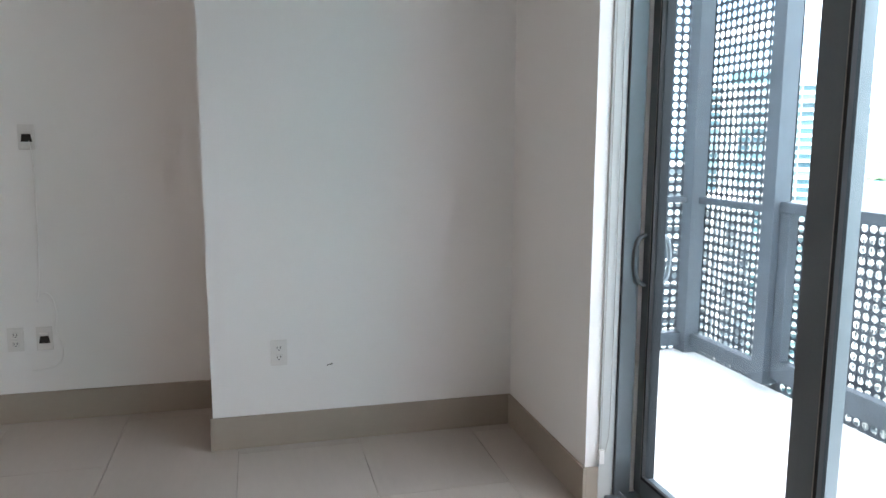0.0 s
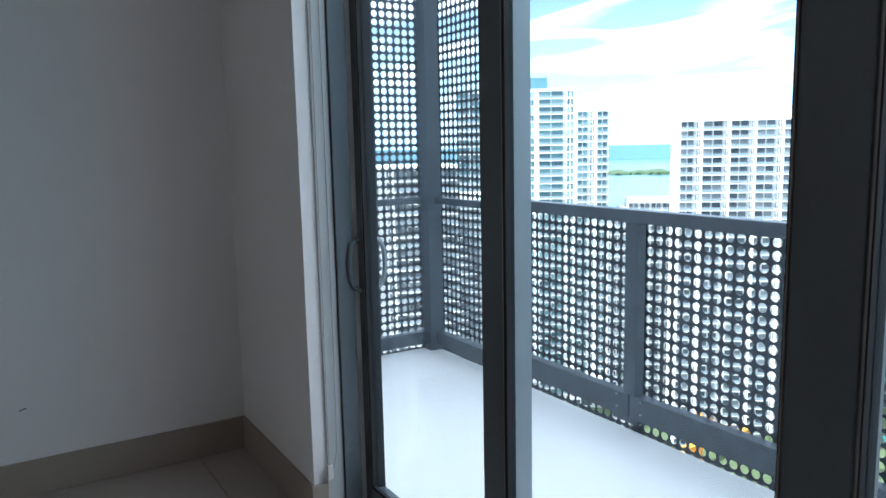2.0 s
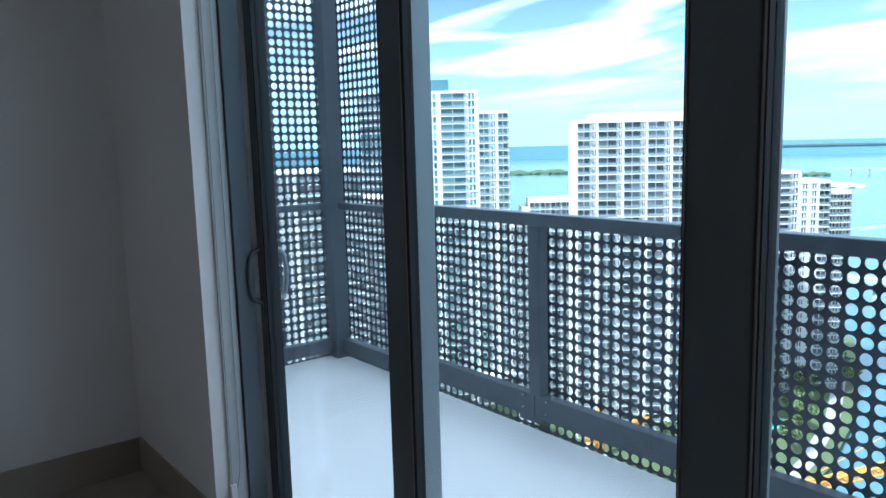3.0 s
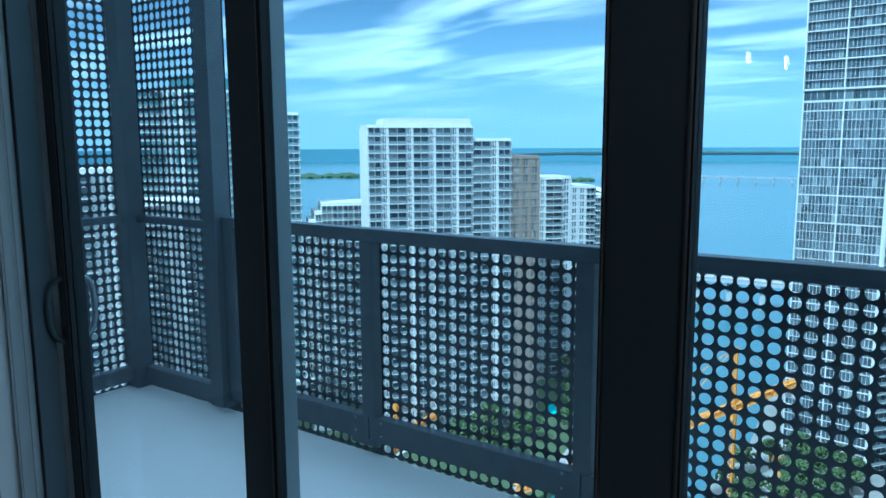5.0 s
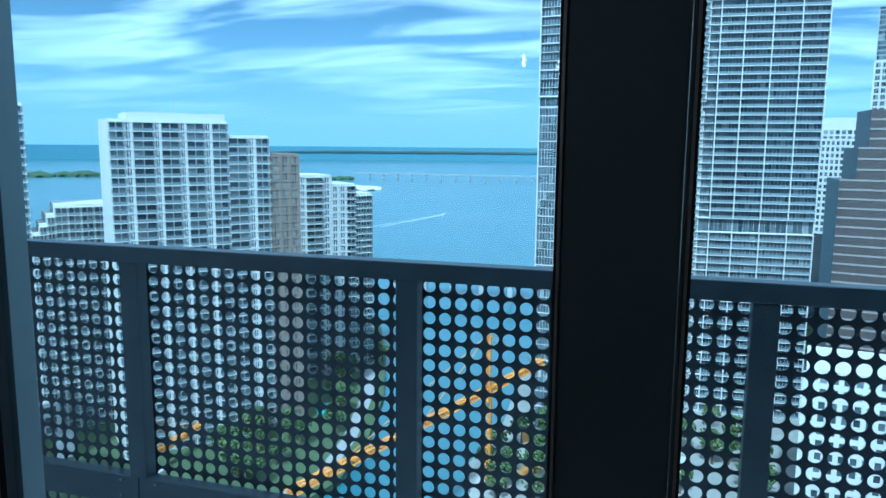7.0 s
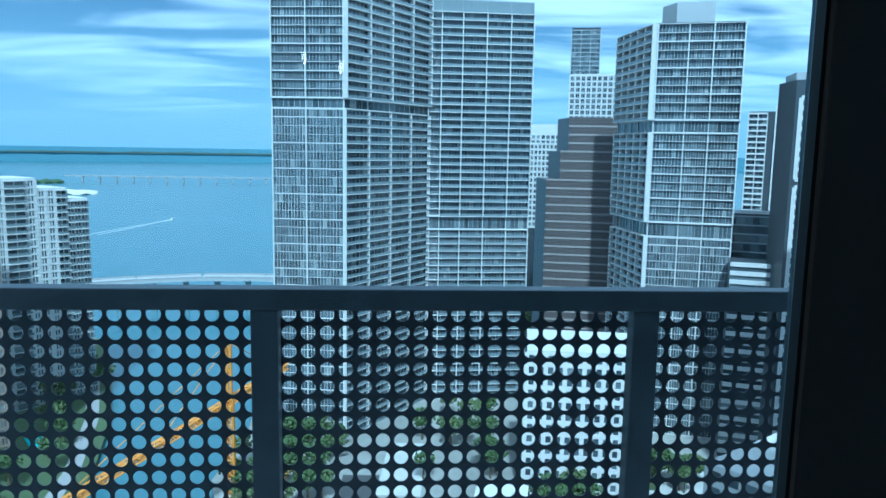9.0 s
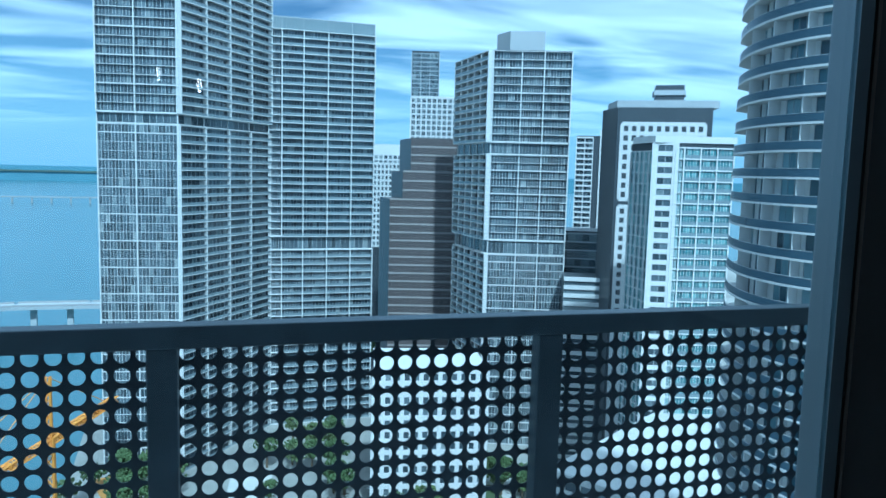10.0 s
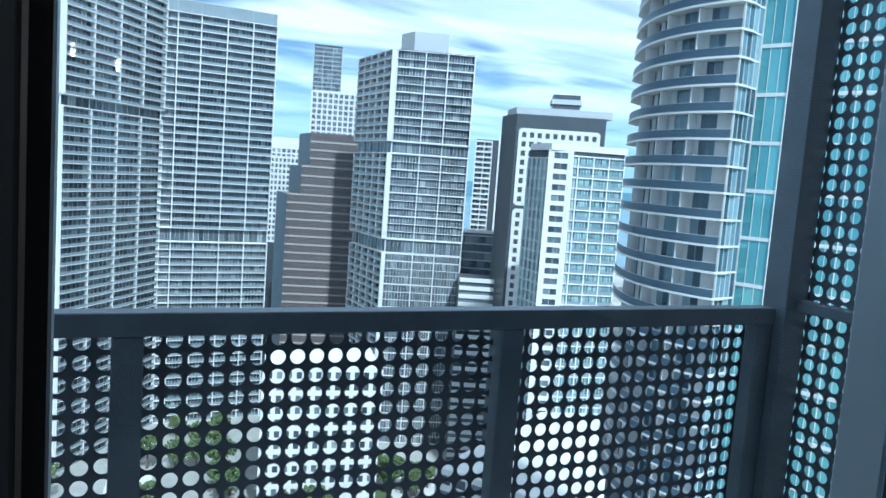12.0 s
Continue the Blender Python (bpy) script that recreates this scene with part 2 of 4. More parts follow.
structure("trim", block(RET_X + 0.052, -1.466, RET_Y - 0.008, RET_Y, 0.0, 2.62, 0.002), M_STRIP, "pale primed reveal strip beside the door", "trim")


# ---- glass doors ----
def glass_door(name, label, x, y0, y1, z0, z1, left, right, bottom=0.07, top=0.07, depth=0.05, gasket=(0.012, 0.012), mats=(None, None, None), step=((0.012, 0.0), (0.012, 0.0)), right_deep=None):
    """A framed leaf in the plane x, from y0 to y1, with its stiles, rails, gasket and pane."""
    e = empty(name, label, "glass door", (x, (y0 + y1) / 2, z0), kind="structure")
    cy, h = (y0 + y1) / 2, depth / 2
    m0, m1, clad = mats[0] or M_FRAME, mats[1] or M_FRAME, mats[2] or M_GASKET

    def p(n, xa, xb, ya, yb, za, zb, m, bev=0.003, lab=""):
        return part(n, block(xa, xb, ya - cy, yb - cy, za - z0, zb - z0, bev), m, e, lab)
    p("stile", -h, h, y1 - left, y1, z0, z1, m0)
    p("stile", -h, -h + right_deep if right_deep else h, y0, y0 + right, z0, z1, m1)
    p("rail", -h, h, y0 + right, y1 - left, z0, z0 + bottom, m0)
    p("rail", -h, h, y0 + right, y1 - left, z1 - top, z1, m0)
    gl, gr = gasket
    for ya, yb in ((y1 - left - 0.003, y1 - left), (y0 + right, y0 + right + 0.003)):
        p("glazing_bead", -h - 0.002, -h + 0.010, ya, yb, z0 + bottom, z1 - top, M_EDGE, 0, "thin glazing bead in a highlight tone")
    for (ya, yb), (deep, proud) in zip(((y1 - left - gl, y1 - left - 0.003), (y0 + right + 0.003, y0 + right + gr)), step):
        p("gasket", -h - 0.001, -h + deep, ya, yb, z0 + bottom, z1 - top, M_GASKET, 0)
        p("outer_profile", -h + deep, h + proud, ya, yb, z0 + bottom, z1 - top, clad, 0)
    p("gasket", -h - 0.001, -h + 0.012, y0 + right + gr, y1 - left - gl, z0 + bottom, z0 + bottom + 0.012, M_GASKET, 0)
    pane = p("pane", -h + 0.013, -h + 0.019, y0 + right + gr, y1 - left - gl, z0 + bottom + 0.002, z1 - top, M_GLASS, 0, "clear tinted glass")
    pane.visible_shadow = False
    return e


XO, XI = -1.350, -1.443
door_a = glass_door("door_1", "sliding glass door leaf with charcoal frame and pull handle", XO, 0.142, 1.083, 0.035, 2.60, 0.050, 0.085, mats=(None, M_FRAME_LIT, None))
door_b = glass_door("door_2", "middle glass door leaf in charcoal aluminium frame", XI, -0.768, 0.166, 0.035, 2.60, 0.092, 0.112, depth=0.044, gasket=(0.014, 0.006), mats=(None, None, M_FRAME_LIT), step=((0.024, 0.0), (0.012, -0.026)), right_deep=0.020)
part("interlock_fin", block(0.025, 0.098, -0.444, -0.419, 0.0, 2.565, 0.003), M_FRAME_LIT, door_b, "interlocking fin in the frame's sky-lit tone")
door_c = glass_door("door_3", "glass door leaf in charcoal aluminium frame", XI, -2.00, -0.769, 0.035, 2.60, 0.004, 0.075, depth=0.040, gasket=(0.006, 0.012))
fr = empty("door_frame", "charcoal aluminium frame of the sliding doors", "door frame", (0, 0, 0), kind="structure")
part("sill", block(-1.50, -1.32, -2.08, RET_Y, -0.02, 0.030, 0.004), M_FRAME, fr, "charcoal sill track")
part("track", block(-1.353, -1.347, -2.08, RET_Y - 0.002, 0.030, 0.046, 0.002), M_FRAME_LIT, fr)
part("track", block(-1.446, -1.440, -2.08, RET_Y - 0.002, 0.030, 0.046, 0.002), M_FRAME_LIT, fr)
part("jamb", block(-1.464, -1.40, RET_Y - 0.020, RET_Y - 0.001, 0.030, 2.62, 0.002), M_FRAME, fr)
part("jamb", block(-1.50, -1.34, -2.08, -2.005, 0.030, 2.62, 0.003), M_FRAME, fr)
part("head", block(-1.50, -1.34, -2.005, RET_Y - 0.016, 2.602, 2.62, 0.003), M_FRAME, fr)

# ---- balcony ----
BZ = 0.015
structure("balcony_floor", block(-1.30, -0.02, -2.14, 2.86, -0.22, BZ), M_SLAB, "pale grey coated concrete balcony floor", "balcony")
PITCH, HOLE = 0.05175, 0.0205


def perforated(name, length, z0, z1, phase, zphase, parent, origin, ux, label=""):
    """A thin sheet with a square grid of round holes; it runs from origin along ux and stands upright."""
    n_seg, th = 12, 0.003
    ang = [math.tau * k / n_seg + math.tau / 24 for k in range(n_seg)]
    c = np.array([(math.cos(a), math.sin(a)) for a in ang])
    sq = c / np.abs(c).max(axis=1, keepdims=True)
    us = np.arange(phase % PITCH, length - HOLE * 0.9, PITCH)
    us = us[us > HOLE * 0.9]
    zs = np.arange(z0 + ((zphase - z0) % PITCH), z1 - HOLE * 0.9, PITCH)
    zs = zs[zs > z0 + HOLE * 0.9]
    o, u = np.array(origin, float), np.array(ux, float)
    nrm = np.array((u[1], -u[0], 0.0))
    V, F = [], []

    def at(a, z, d):
        return tuple(o + u * a + nrm * d + np.array((0, 0, z)))
    for i, a in enumerate(us):
        ha0 = a if i == 0 else PITCH / 2
        ha1 = length - a if i == len(us) - 1 else PITCH / 2
        for j, z in enumerate(zs):
            hz0 = z - z0 if j == 0 else PITCH / 2
            hz1 = z1 - z if j == len(zs) - 1 else PITCH / 2
            b = len(V)
            for d in (0.0, th):
                for k in range(n_seg):
                    V.append(at(a + c[k, 0] * HOLE, z + c[k, 1] * HOLE, d))
                for k in range(n_seg):
                    x, y = sq[k]
                    V.append(at(a + x * (ha1 if x > 0 else ha0), z + y * (hz1 if y > 0 else hz0), d))
            for k in range(n_seg):
                m = (k + 1) % n_seg
                F.append((b + k, b + n_seg + k, b + n_seg + m, b + m))
                F.append((b + 2 * n_seg + m, b + 3 * n_seg + m, b + 3 * n_seg + k, b + 2 * n_seg + k))
                F.append((b + m, b + 2 * n_seg + m, b + 2 * n_seg + k, b + k))
    me = bpy.data.meshes.new(name)
    me.from_pydata(V, [], F)
    me.update()
    return put(name, me, M_SHEET, parent, label)


BAY = 1.035
T1, T2, EY = 2.81, 2.048, -2.116      # centres of the tall posts
RT, RB, BT, BB = 1.055, 0.997, 0.200, 0.088       # top rail top and underside, bottom rail top and underside
SB, ST = 0.055, 0.140                             # bottom rail of the tall screens
ZTOP = 2.9
rail = empty("balcony_railing", "dark blue-grey steel balcony railing with round-perforated panels", "railing", (0, 0, BZ))


def rbox(name, x0, x1, y0, y1, z0, z1, par, bev=0.004, mat=None, label=""):
    off = par.location
    return part(name, block(x0 - off.x, x1 - off.x, y0 - off.y, y1 - off.y, z0 - off.z, z1 - off.z, bev), mat or M_RAIL, par, label)


YL, YR = T2 - 0.051, EY + 0.051
rbox("top_rail", -0.062, 0.0, YR, YL, RB, RT, rail)
edges = [YR, -BAY, 0.0, BAY, YL]
for y in (YR + 0.037, -BAY, 0.0, BAY, YL - 0.037):
    rbox("post", -0.058, -0.001, y - 0.036, y + 0.036, BT - 0.002, RB, rail)
for ya, yb in zip(edges, edges[1:]):
    rbox("bottom_rail", -0.058, -0.001, ya + 0.002, yb - 0.002, BB, BT, rail)
    perforated("perforated_panel", yb - ya, -0.16, RB, -0.005 - ya, 0.972, rail, (0.004, ya, -BZ), (0, 1, 0))
for y in (-BAY, 0.0, BAY):
    for dy in (-0.075, 0.075):
        for z in (0.125, 0.185):
            bm = bmesh.new()
            bmesh.ops.create_cone(bm, cap_ends=True, segments=8, radius1=0.006, radius2=0.005, depth=0.006,
                                  matrix=Matrix.Translation((-0.061, y + dy, z - BZ)) @ Matrix.Rotation(radians(-90), 4, "Y"))
            part("bolt", bm, M_BOLT, rail)
    rbox("bracket", -0.050, -0.022, y - 0.05, y + 0.11, BB - 0.028, BB + 0.004, rail)


def screen(name, label, y, turn, mid=0.985):
    """A tall screen across the balcony's end; turn +1 for the end at greater y."""
    e = empty(name, label, "privacy screen", (0, y, BZ))
    rbox("corner_post", -0.100, 0.0, y - 0.051, y + 0.051, BZ - 0.001, ZTOP, e)
    ya, yb = (y - 0.005, y + 0.051) if turn > 0 else (y - 0.051, y + 0.005)
    rbox("wall_post", -1.298, -1.22, ya, yb, BZ - 0.001, ZTOP, e)
    rbox("mid_rail", -1.22, -0.100, ya + 0.003, yb - 0.003, mid, mid + 0.04, e)
    rbox("bottom_rail", -1.22, -0.100, ya, yb, SB, ST, e)
    rbox("head_rail", -1.22, -0.100, ya, yb, ZTOP - 0.06, ZTOP, e)
    ys = 0.055 if turn > 0 else -0.055
    perforated("perforated_panel", 1.30, -0.16, ZTOP, 0.03, 0.972, e, (-1.30, ys, -BZ), (1, 0, 0))
    return e


scr = screen("privacy_screen", "tall dark perforated steel screen at the balcony end", T1, 1)
rbox("end_post", -0.100, 0.0, T2 - 0.050, T2 + 0.050, BZ + 0.035, ZTOP, scr)
rbox("mid_rail", -0.05, 0.0, T2 + 0.050, T1 - 0.051, 0.985, 1.025, scr)
rbox("bottom_rail", -0.058, 0.0, T2 + 0.050, T1 - 0.051, SB, ST, scr)
rbox("head_rail", -0.058, 0.0, T2 + 0.050, T1 - 0.051, ZTOP - 0.06, ZTOP, scr)
perforated("perforated_panel", T1 - T2 + 0.10, -0.16, ZTOP, -0.005 - T2 + 0.05, 0.972, scr, (0.004, T2 - 0.05 - T1, -BZ), (0, 1, 0))
scr2 = screen("privacy_screen", "tall dark perforated steel screen at the far balcony end", EY, -1, 1.05)

# ---- the city ----
GZ, WZ = -106.0, -108.0
M_WATER = material("bay_water", (0.045, 0.145, 0.18), 0.22, var=0.10, scale=0.004, fine=0.05, bump=0.0)
# paler than the bay: distance haze is put into the backdrop's colour
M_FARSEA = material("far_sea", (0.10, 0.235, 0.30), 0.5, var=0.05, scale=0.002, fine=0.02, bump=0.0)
M_LAND = material("city_ground", (0.29, 0.29, 0.27), 0.9, var=0.5, scale=0.03, fine=0.2, bump=0.0)
M_GRASS = material("lawn", (0.075, 0.11, 0.05), 0.9, var=0.3, scale=0.05, fine=0.6, bump=0.0)
M_ROAD = material("asphalt", (0.07, 0.07, 0.072), 0.9, var=0.15, scale=0.1, fine=1.0, bump=0.0)
M_ORANGE = material("orange_paving", (0.50, 0.24, 0.06), 0.8, var=0.3, scale=0.2, fine=1.0, bump=0.0)
M_ISLE = material("island_trees", (0.045, 0.085, 0.04), 0.9, var=0.4, scale=0.01, fine=0.08, bump=0.0)
# island tree green, lightened to carry the haze of distance
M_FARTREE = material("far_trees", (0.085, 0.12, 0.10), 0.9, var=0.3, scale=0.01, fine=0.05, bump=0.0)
M_SAND = material("pale_shore", (0.55, 0.52, 0.45), 0.9, var=0.3, scale=0.02, fine=0.2, bump=0.0)
M_CWHITE = material("white_stucco", (0.58, 0.58, 0.57), 0.7, var=0.06, scale=0.2, fine=2.0, bump=0.0)
M_CSTUC = material("weathered_stucco", (0.56, 0.565, 0.555), 0.75, var=0.10, scale=0.15, fine=1.5, bump=0.0)
M_CGREY = material("grey_concrete", (0.38, 0.40, 0.41), 0.7, var=0.08, scale=0.2, fine=2.0, bump=0.0)
M_CTAN = material("tan_stucco", (0.25, 0.20, 0.165), 0.8, var=0.08, scale=0.2, fine=2.0, bump=0.0)
M_CBROWN = material("brown_granite", (0.10, 0.085, 0.085), 0.4, var=0.15, scale=0.3, fine=2.0, bump=0.0)
M_CSTONE = material("pale_stone_band", (0.33, 0.32, 0.32), 0.6, var=0.08, scale=0.3, fine=2.0, bump=0.0)
M_CBAND = material("brown_stone_band", (0.33, 0.30, 0.29), 0.6, var=0.08, scale=0.3, fine=2.0, bump=0.0)
M_CDARK = material("dark_cladding", (0.06, 0.07, 0.08), 0.35, var=0.1, scale=0.3, fine=2.0, bump=0.0)
# for solid tower bodies: the darkness of unlit rooms is in the colour
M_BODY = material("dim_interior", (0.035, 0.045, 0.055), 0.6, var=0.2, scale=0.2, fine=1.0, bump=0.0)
PANES = [(0.0, (0.03, 0.045, 0.055)), (0.6, (0.075, 0.10, 0.12)), (0.93, (0.13, 0.165, 0.185)), (1.0, (0.28, 0.31, 0.31))]
M_PANE = material("window_glass", (0.1, 0.1, 0.1), 0.12, var=0.1, scale=0.3, fine=1.0, bump=0.0, ramp=PANES, spec=0.6)
M_IPANE = material("pale_window_glass", (0.1, 0.1, 0.1), 0.15, var=0.1, scale=0.3, fine=1.0, bump=0.0, spec=0.6,
                   ramp=[(0.0, (0.05, 0.07, 0.085)), (0.6, (0.11, 0.14, 0.16)), (1.0, (0.30, 0.33, 0.34))])
M_TEAL = material("teal_glass", (0.1, 0.2, 0.2), 0.08, var=0.1, scale=0.3, fine=1.0, bump=0.0, spec=0.7,
                  ramp=[(0.0, (0.03, 0.09, 0.11)), (0.6, (0.07, 0.20, 0.22)), (1.0, (0.22, 0.40, 0.40))])
M_BLUE = material("blue_glass", (0.1, 0.2, 0.2), 0.06, 0.35, var=0.06, scale=0.2, fine=1.0, bump=0.0, spec=0.8,
                  ramp=[(0.0, (0.08, 0.30, 0.33)), (1.0, (0.16, 0.46, 0.47))])
M_POOL = material("pool_water", (0.08, 0.55, 0.58), 0.1, var=0.05, scale=0.2, fine=1.0, bump=0.0)
M_CRANE = material("orange_crane_paint", (0.72, 0.30, 0.05), 0.5, var=0.12, scale=0.4, fine=3.0, bump=0.0)
M_PALE = material("pale_paving", (0.50, 0.50, 0.48), 0.8, var=0.25, scale=0.08, fine=0.5, bump=0.0)
M_LEAF = material("foliage", (0.06, 0.10, 0.035), 0.8, var=0.3, scale=0.4, fine=2.0, bump=0.0)
M_LEAF2 = material("foliage_bright", (0.085, 0.12, 0.045), 0.8, var=0.3, scale=0.4, fine=2.0, bump=0.0)
M_BARK = material("bark", (0.12, 0.09, 0.06), 0.9, var=0.3, scale=2, fine=8, bump=0.0)
M_RAILB = material("dark_balustrade", (0.055, 0.095, 0.13), 0.3, var=0.15, scale=0.3, fine=1.0, bump=0.0, spec=0.3)
M_PANEB = material("curtained_glass", (0.1, 0.15, 0.2), 0.1, var=0.1, scale=0.3, fine=1.0, bump=0.0, spec=0.7,
                   ramp=[(0.0, (0.03, 0.06, 0.08)), (0.6, (0.07, 0.15, 0.19)), (1.0, (0.22, 0.34, 0.38))])
M_RGLASS = material("balustrade_glass", (0.19, 0.235, 0.255), 0.15, var=0.1, scale=0.3, fine=1.0, bump=0.0)


def prism(poly, z0, z1):
    bm = bmesh.new()
    lo = [bm.verts.new((x, y, z0)) for x, y in poly]
    hi = [bm.verts.new((x, y, z1)) for x, y in poly]
    n = len(poly)
    for i in range(n):
        bm.faces.new((lo[i], lo[(i + 1) % n], hi[(i + 1) % n], hi[i]))
    bm.faces.new(hi)
    bm.faces.new(lo[::-1])
    bmesh.ops.recalc_face_normals(bm, faces=bm.faces[:])
    return bm


class Tower:
    """A high-rise: a dim body with floor bands, piers, panes, mullions and balustrades set proud of it."""

    def __init__(self, name, label, poly, z0, z1, body=None, category="building"):
        cx, cy = sum(p[0] for p in poly) / len(poly), sum(p[1] for p in poly) / len(poly)
        self.e = empty(name, label, category, (cx, cy, z0))
        self.o = np.array((cx, cy, z0))
        self.poly, self.z0, self.z1 = poly, z0, z1
        self.sets = {}
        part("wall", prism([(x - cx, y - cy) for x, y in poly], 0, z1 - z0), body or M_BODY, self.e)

    def boxes(self, kind, mat):
        return self.sets.setdefault((kind, mat.name), (Boxes(), mat))[0]

    def face(self, a, b, z0, z1, fh, bays, slab=0.35, out=0.5, pier=0.4, panes=4, pane_mat=None, band=None, pier_mat=None,
             mull=0.10, rail_bays=(), heavy=0, sill=0.0, pier_out=None, rail_mat=None, skip_panes=False, solid=0.0):
        band, pier_mat, pane_mat = band or M_CGREY, pier_mat or band or M_CGREY, pane_mat or M_PANE
        a, b = np.array((*a, 0.0)), np.array((*b, 0.0))
        d = b - a
        L = np.hypot(*d[:2])
        u = d / L
        n = np.array((u[1], -u[0], 0.0))
        up = np.array((0, 0, 1.0))
        a = a - self.o * (1, 1, 0)
        nf = max(1, int(round((z1 - z0) / fh)))
        fh = (z1 - z0) / nf
        base = z0 - self.z0
        po = pier_out if pier_out is not None else out + 0.08
        B, Pm, G = self.boxes("floor_bands", band), self.boxes("piers", pier_mat), self.boxes("window_panes", pane_mat)
        edges = [L * k / bays for k in range(bays + 1)] if isinstance(bays, int) else [L * k / sum(bays) for k in np.cumsum([0, *bays])]
        for k in range(nf + 1):
            th = slab * (2.2 if heavy and k % heavy == 0 else 1)
            B.add(a + up * (base + k * fh - th / 2) + n * out, u * L, -n * (out + 0.05), up * th)
        if pier:
            for s in edges:
                w = pier
                Pm.add(a + u * (s - w / 2) + n * po + up * base, u * w, -n * (po + 0.05), up * (z1 - z0))
        if solid:
            for i, (s0, s1) in enumerate(zip(edges, edges[1:])):
                w = (s1 - s0) * solid
                if i not in rail_bays:
                    for q in (s0, s1 - w):
                        Pm.add(a + u * q + n * (out - 0.12) + up * base, u * w, -n * out, up * (z1 - z0))
                else:
                    for k in range(nf + 1):
                        B.add(a + u * s0 + up * (base + k * fh - slab / 2) + n * (out + 1.1), u * (s1 - s0), -n * 1.1, up * 0.3)
        if not skip_panes:
            for k in range(nf):
                zz = base + k * fh + slab / 2 + sill
                hh = fh - slab - sill
                for i, (s0, s1) in enumerate(zip(edges, edges[1:])):
                    w = (s1 - s0 - pier) / panes
                    for q in range(panes):
                        G.add(a + u * (s0 + pier / 2 + q * w + mull / 2) + n * 0.06 + up * zz, u * (w - mull), -n * 0.04, up * hh)
        if mull and panes > 1:
            Mu = self.boxes("mullions", band)
            for s0, s1 in zip(edges, edges[1:]):
                w = (s1 - s0 - pier) / panes
                for q in range(1, panes):
                    Mu.add(a + u * (s0 + pier / 2 + q * w - mull / 2) + n * 0.12 + up * base, u * mull, -n * 0.14, up * (z1 - z0))
        if len(rail_bays):
            Ra = self.boxes("balustrades", rail_mat or M_RGLASS)
            for k in range(nf):
                for i in rail_bays:
                    s0, s1 = edges[i], edges[i + 1]
                    Ra.add(a + u * (s0 + pier / 2) + n * (out + (1.1 if solid else 0)) + up * (base + k * fh + slab / 2), u * (s1 - s0 - pier), -n * 0.06, up * 0.95)

    def add(self, name, bm, mat, label=""):
        for v in bm.verts:
            v.co -= Vector(self.o)
        return part(name, bm, mat, self.e, label)

    def done(self):
        for (kind, _), (bx, mat) in self.sets.items():
            if bx.v:
                put(kind, bx.mesh(kind), mat, self.e, kind="stuff")
        return self.e


def away(p, q, depth):
    """The two corners behind the edge p-q, that many metres deeper."""
    d = np.array(q, float) - np.array(p, float)
    n = np.array((-d[1], d[0])) / np.hypot(*d) * depth
    return tuple(np.array(q) + n), tuple(np.array(p) + n)


def slab_tower(name, label, p, q, depth, z0, z1, **kw):
    """A tower with one long front from p to q (seen with p on the left) and a given depth."""
    c, d = away(p, q, depth)
    return Tower(name, label, [p, q, c, d], z0, z1, **kw)


# twin-tower block with a fine pale grid
A, B, C, D = (266.4, 43.3), (262.4, 17.9), (305.7, -13.6), (307.9, -56.7)
t = Tower("tower_block", "tall grey residential tower with a fine white facade grid", [A, B, C, (330.0, -2.5), (300.2, 46.9)], GZ, 92.0)
for z0, z1, g in ((GZ, 14.5, 0.0), (18.2, 92.0, 0.6)):
    t.face(A, B, z0, z1, 3.05, [1, 1.1], 0.17, 0.30 + g, 0.40, 11, band=M_CWHITE, heavy=3, mull=0.11)
    t.face(B, C, z0, z1, 3.05, 4, 0.27, 1.2 + g, 0.40, 6, band=M_CWHITE, rail_bays=range(4), mull=0.10)
t.face(A, B, 14.5, 18.2, 3.7, [1, 1.1], 0.7, 0.2, 0.3, 6, band=M_CWHITE)
t.face(B, C, 14.5, 18.2, 3.7, 4, 0.7, 0.2, 0.3, 4, band=M_CWHITE)
t.done()
t = Tower("tower_block", "tall grey residential tower with white piers and rows of balconies", [C, D, (339.3, -54.7), (335.0, -7.7)], GZ, 61.0)
for z0, z1, g in ((GZ, -32.4, 0.0), (-26.8, 56.0, 0.5)):
    t.face(C, D, z0, z1, 3.05, [0.6, 1, 1.15, 1.15, 1.1], 0.27, 1.1 + g, 0.40, 7, band=M_CWHITE, rail_bays=range(1, 5), mull=0.10)
t.face(C, D, -32.4, -26.8, 5.6, [0.6, 1, 1.15, 1.15, 1.1], 0.8, 0.2, 0.3, 5, band=M_CWHITE)
t.face(C, D, 56.0, 61.0, 5.0, [0.6, 1, 1.15, 1.15, 1.1], 0.3, 0.1, 0.3, 5, band=M_CGREY, pane_mat=M_RGLASS)
t.done()

# second tower with deep square balconies on its side
A, B, C = (302.5, -92.5), (267.0, -94.8), (257.7, -122.8)
t = Tower("tower_block", "grey tower with deep square balconies and a setback crown", [A, B, C, (293.0, -132.5)], GZ, 47.5)
for z0, z1, g in ((GZ, -30.0, 0.0), (-24.5, 8.3, 0.4), (13.0, 47.0, 0.8)):
    t.face(A, B, z0, z1, 3.05, 5, 0.4, 1.5 + g, 0.6, 2, band=M_CWHITE, rail_bays=range(5), pier_out=1.5 + g)
    t.face(B, C, z0, z1, 3.05, [1.15, 0.9, 1.1], 0.2, 0.35 + g, 0.45, 9, band=M_CWHITE, mull=0.12, heavy=3)
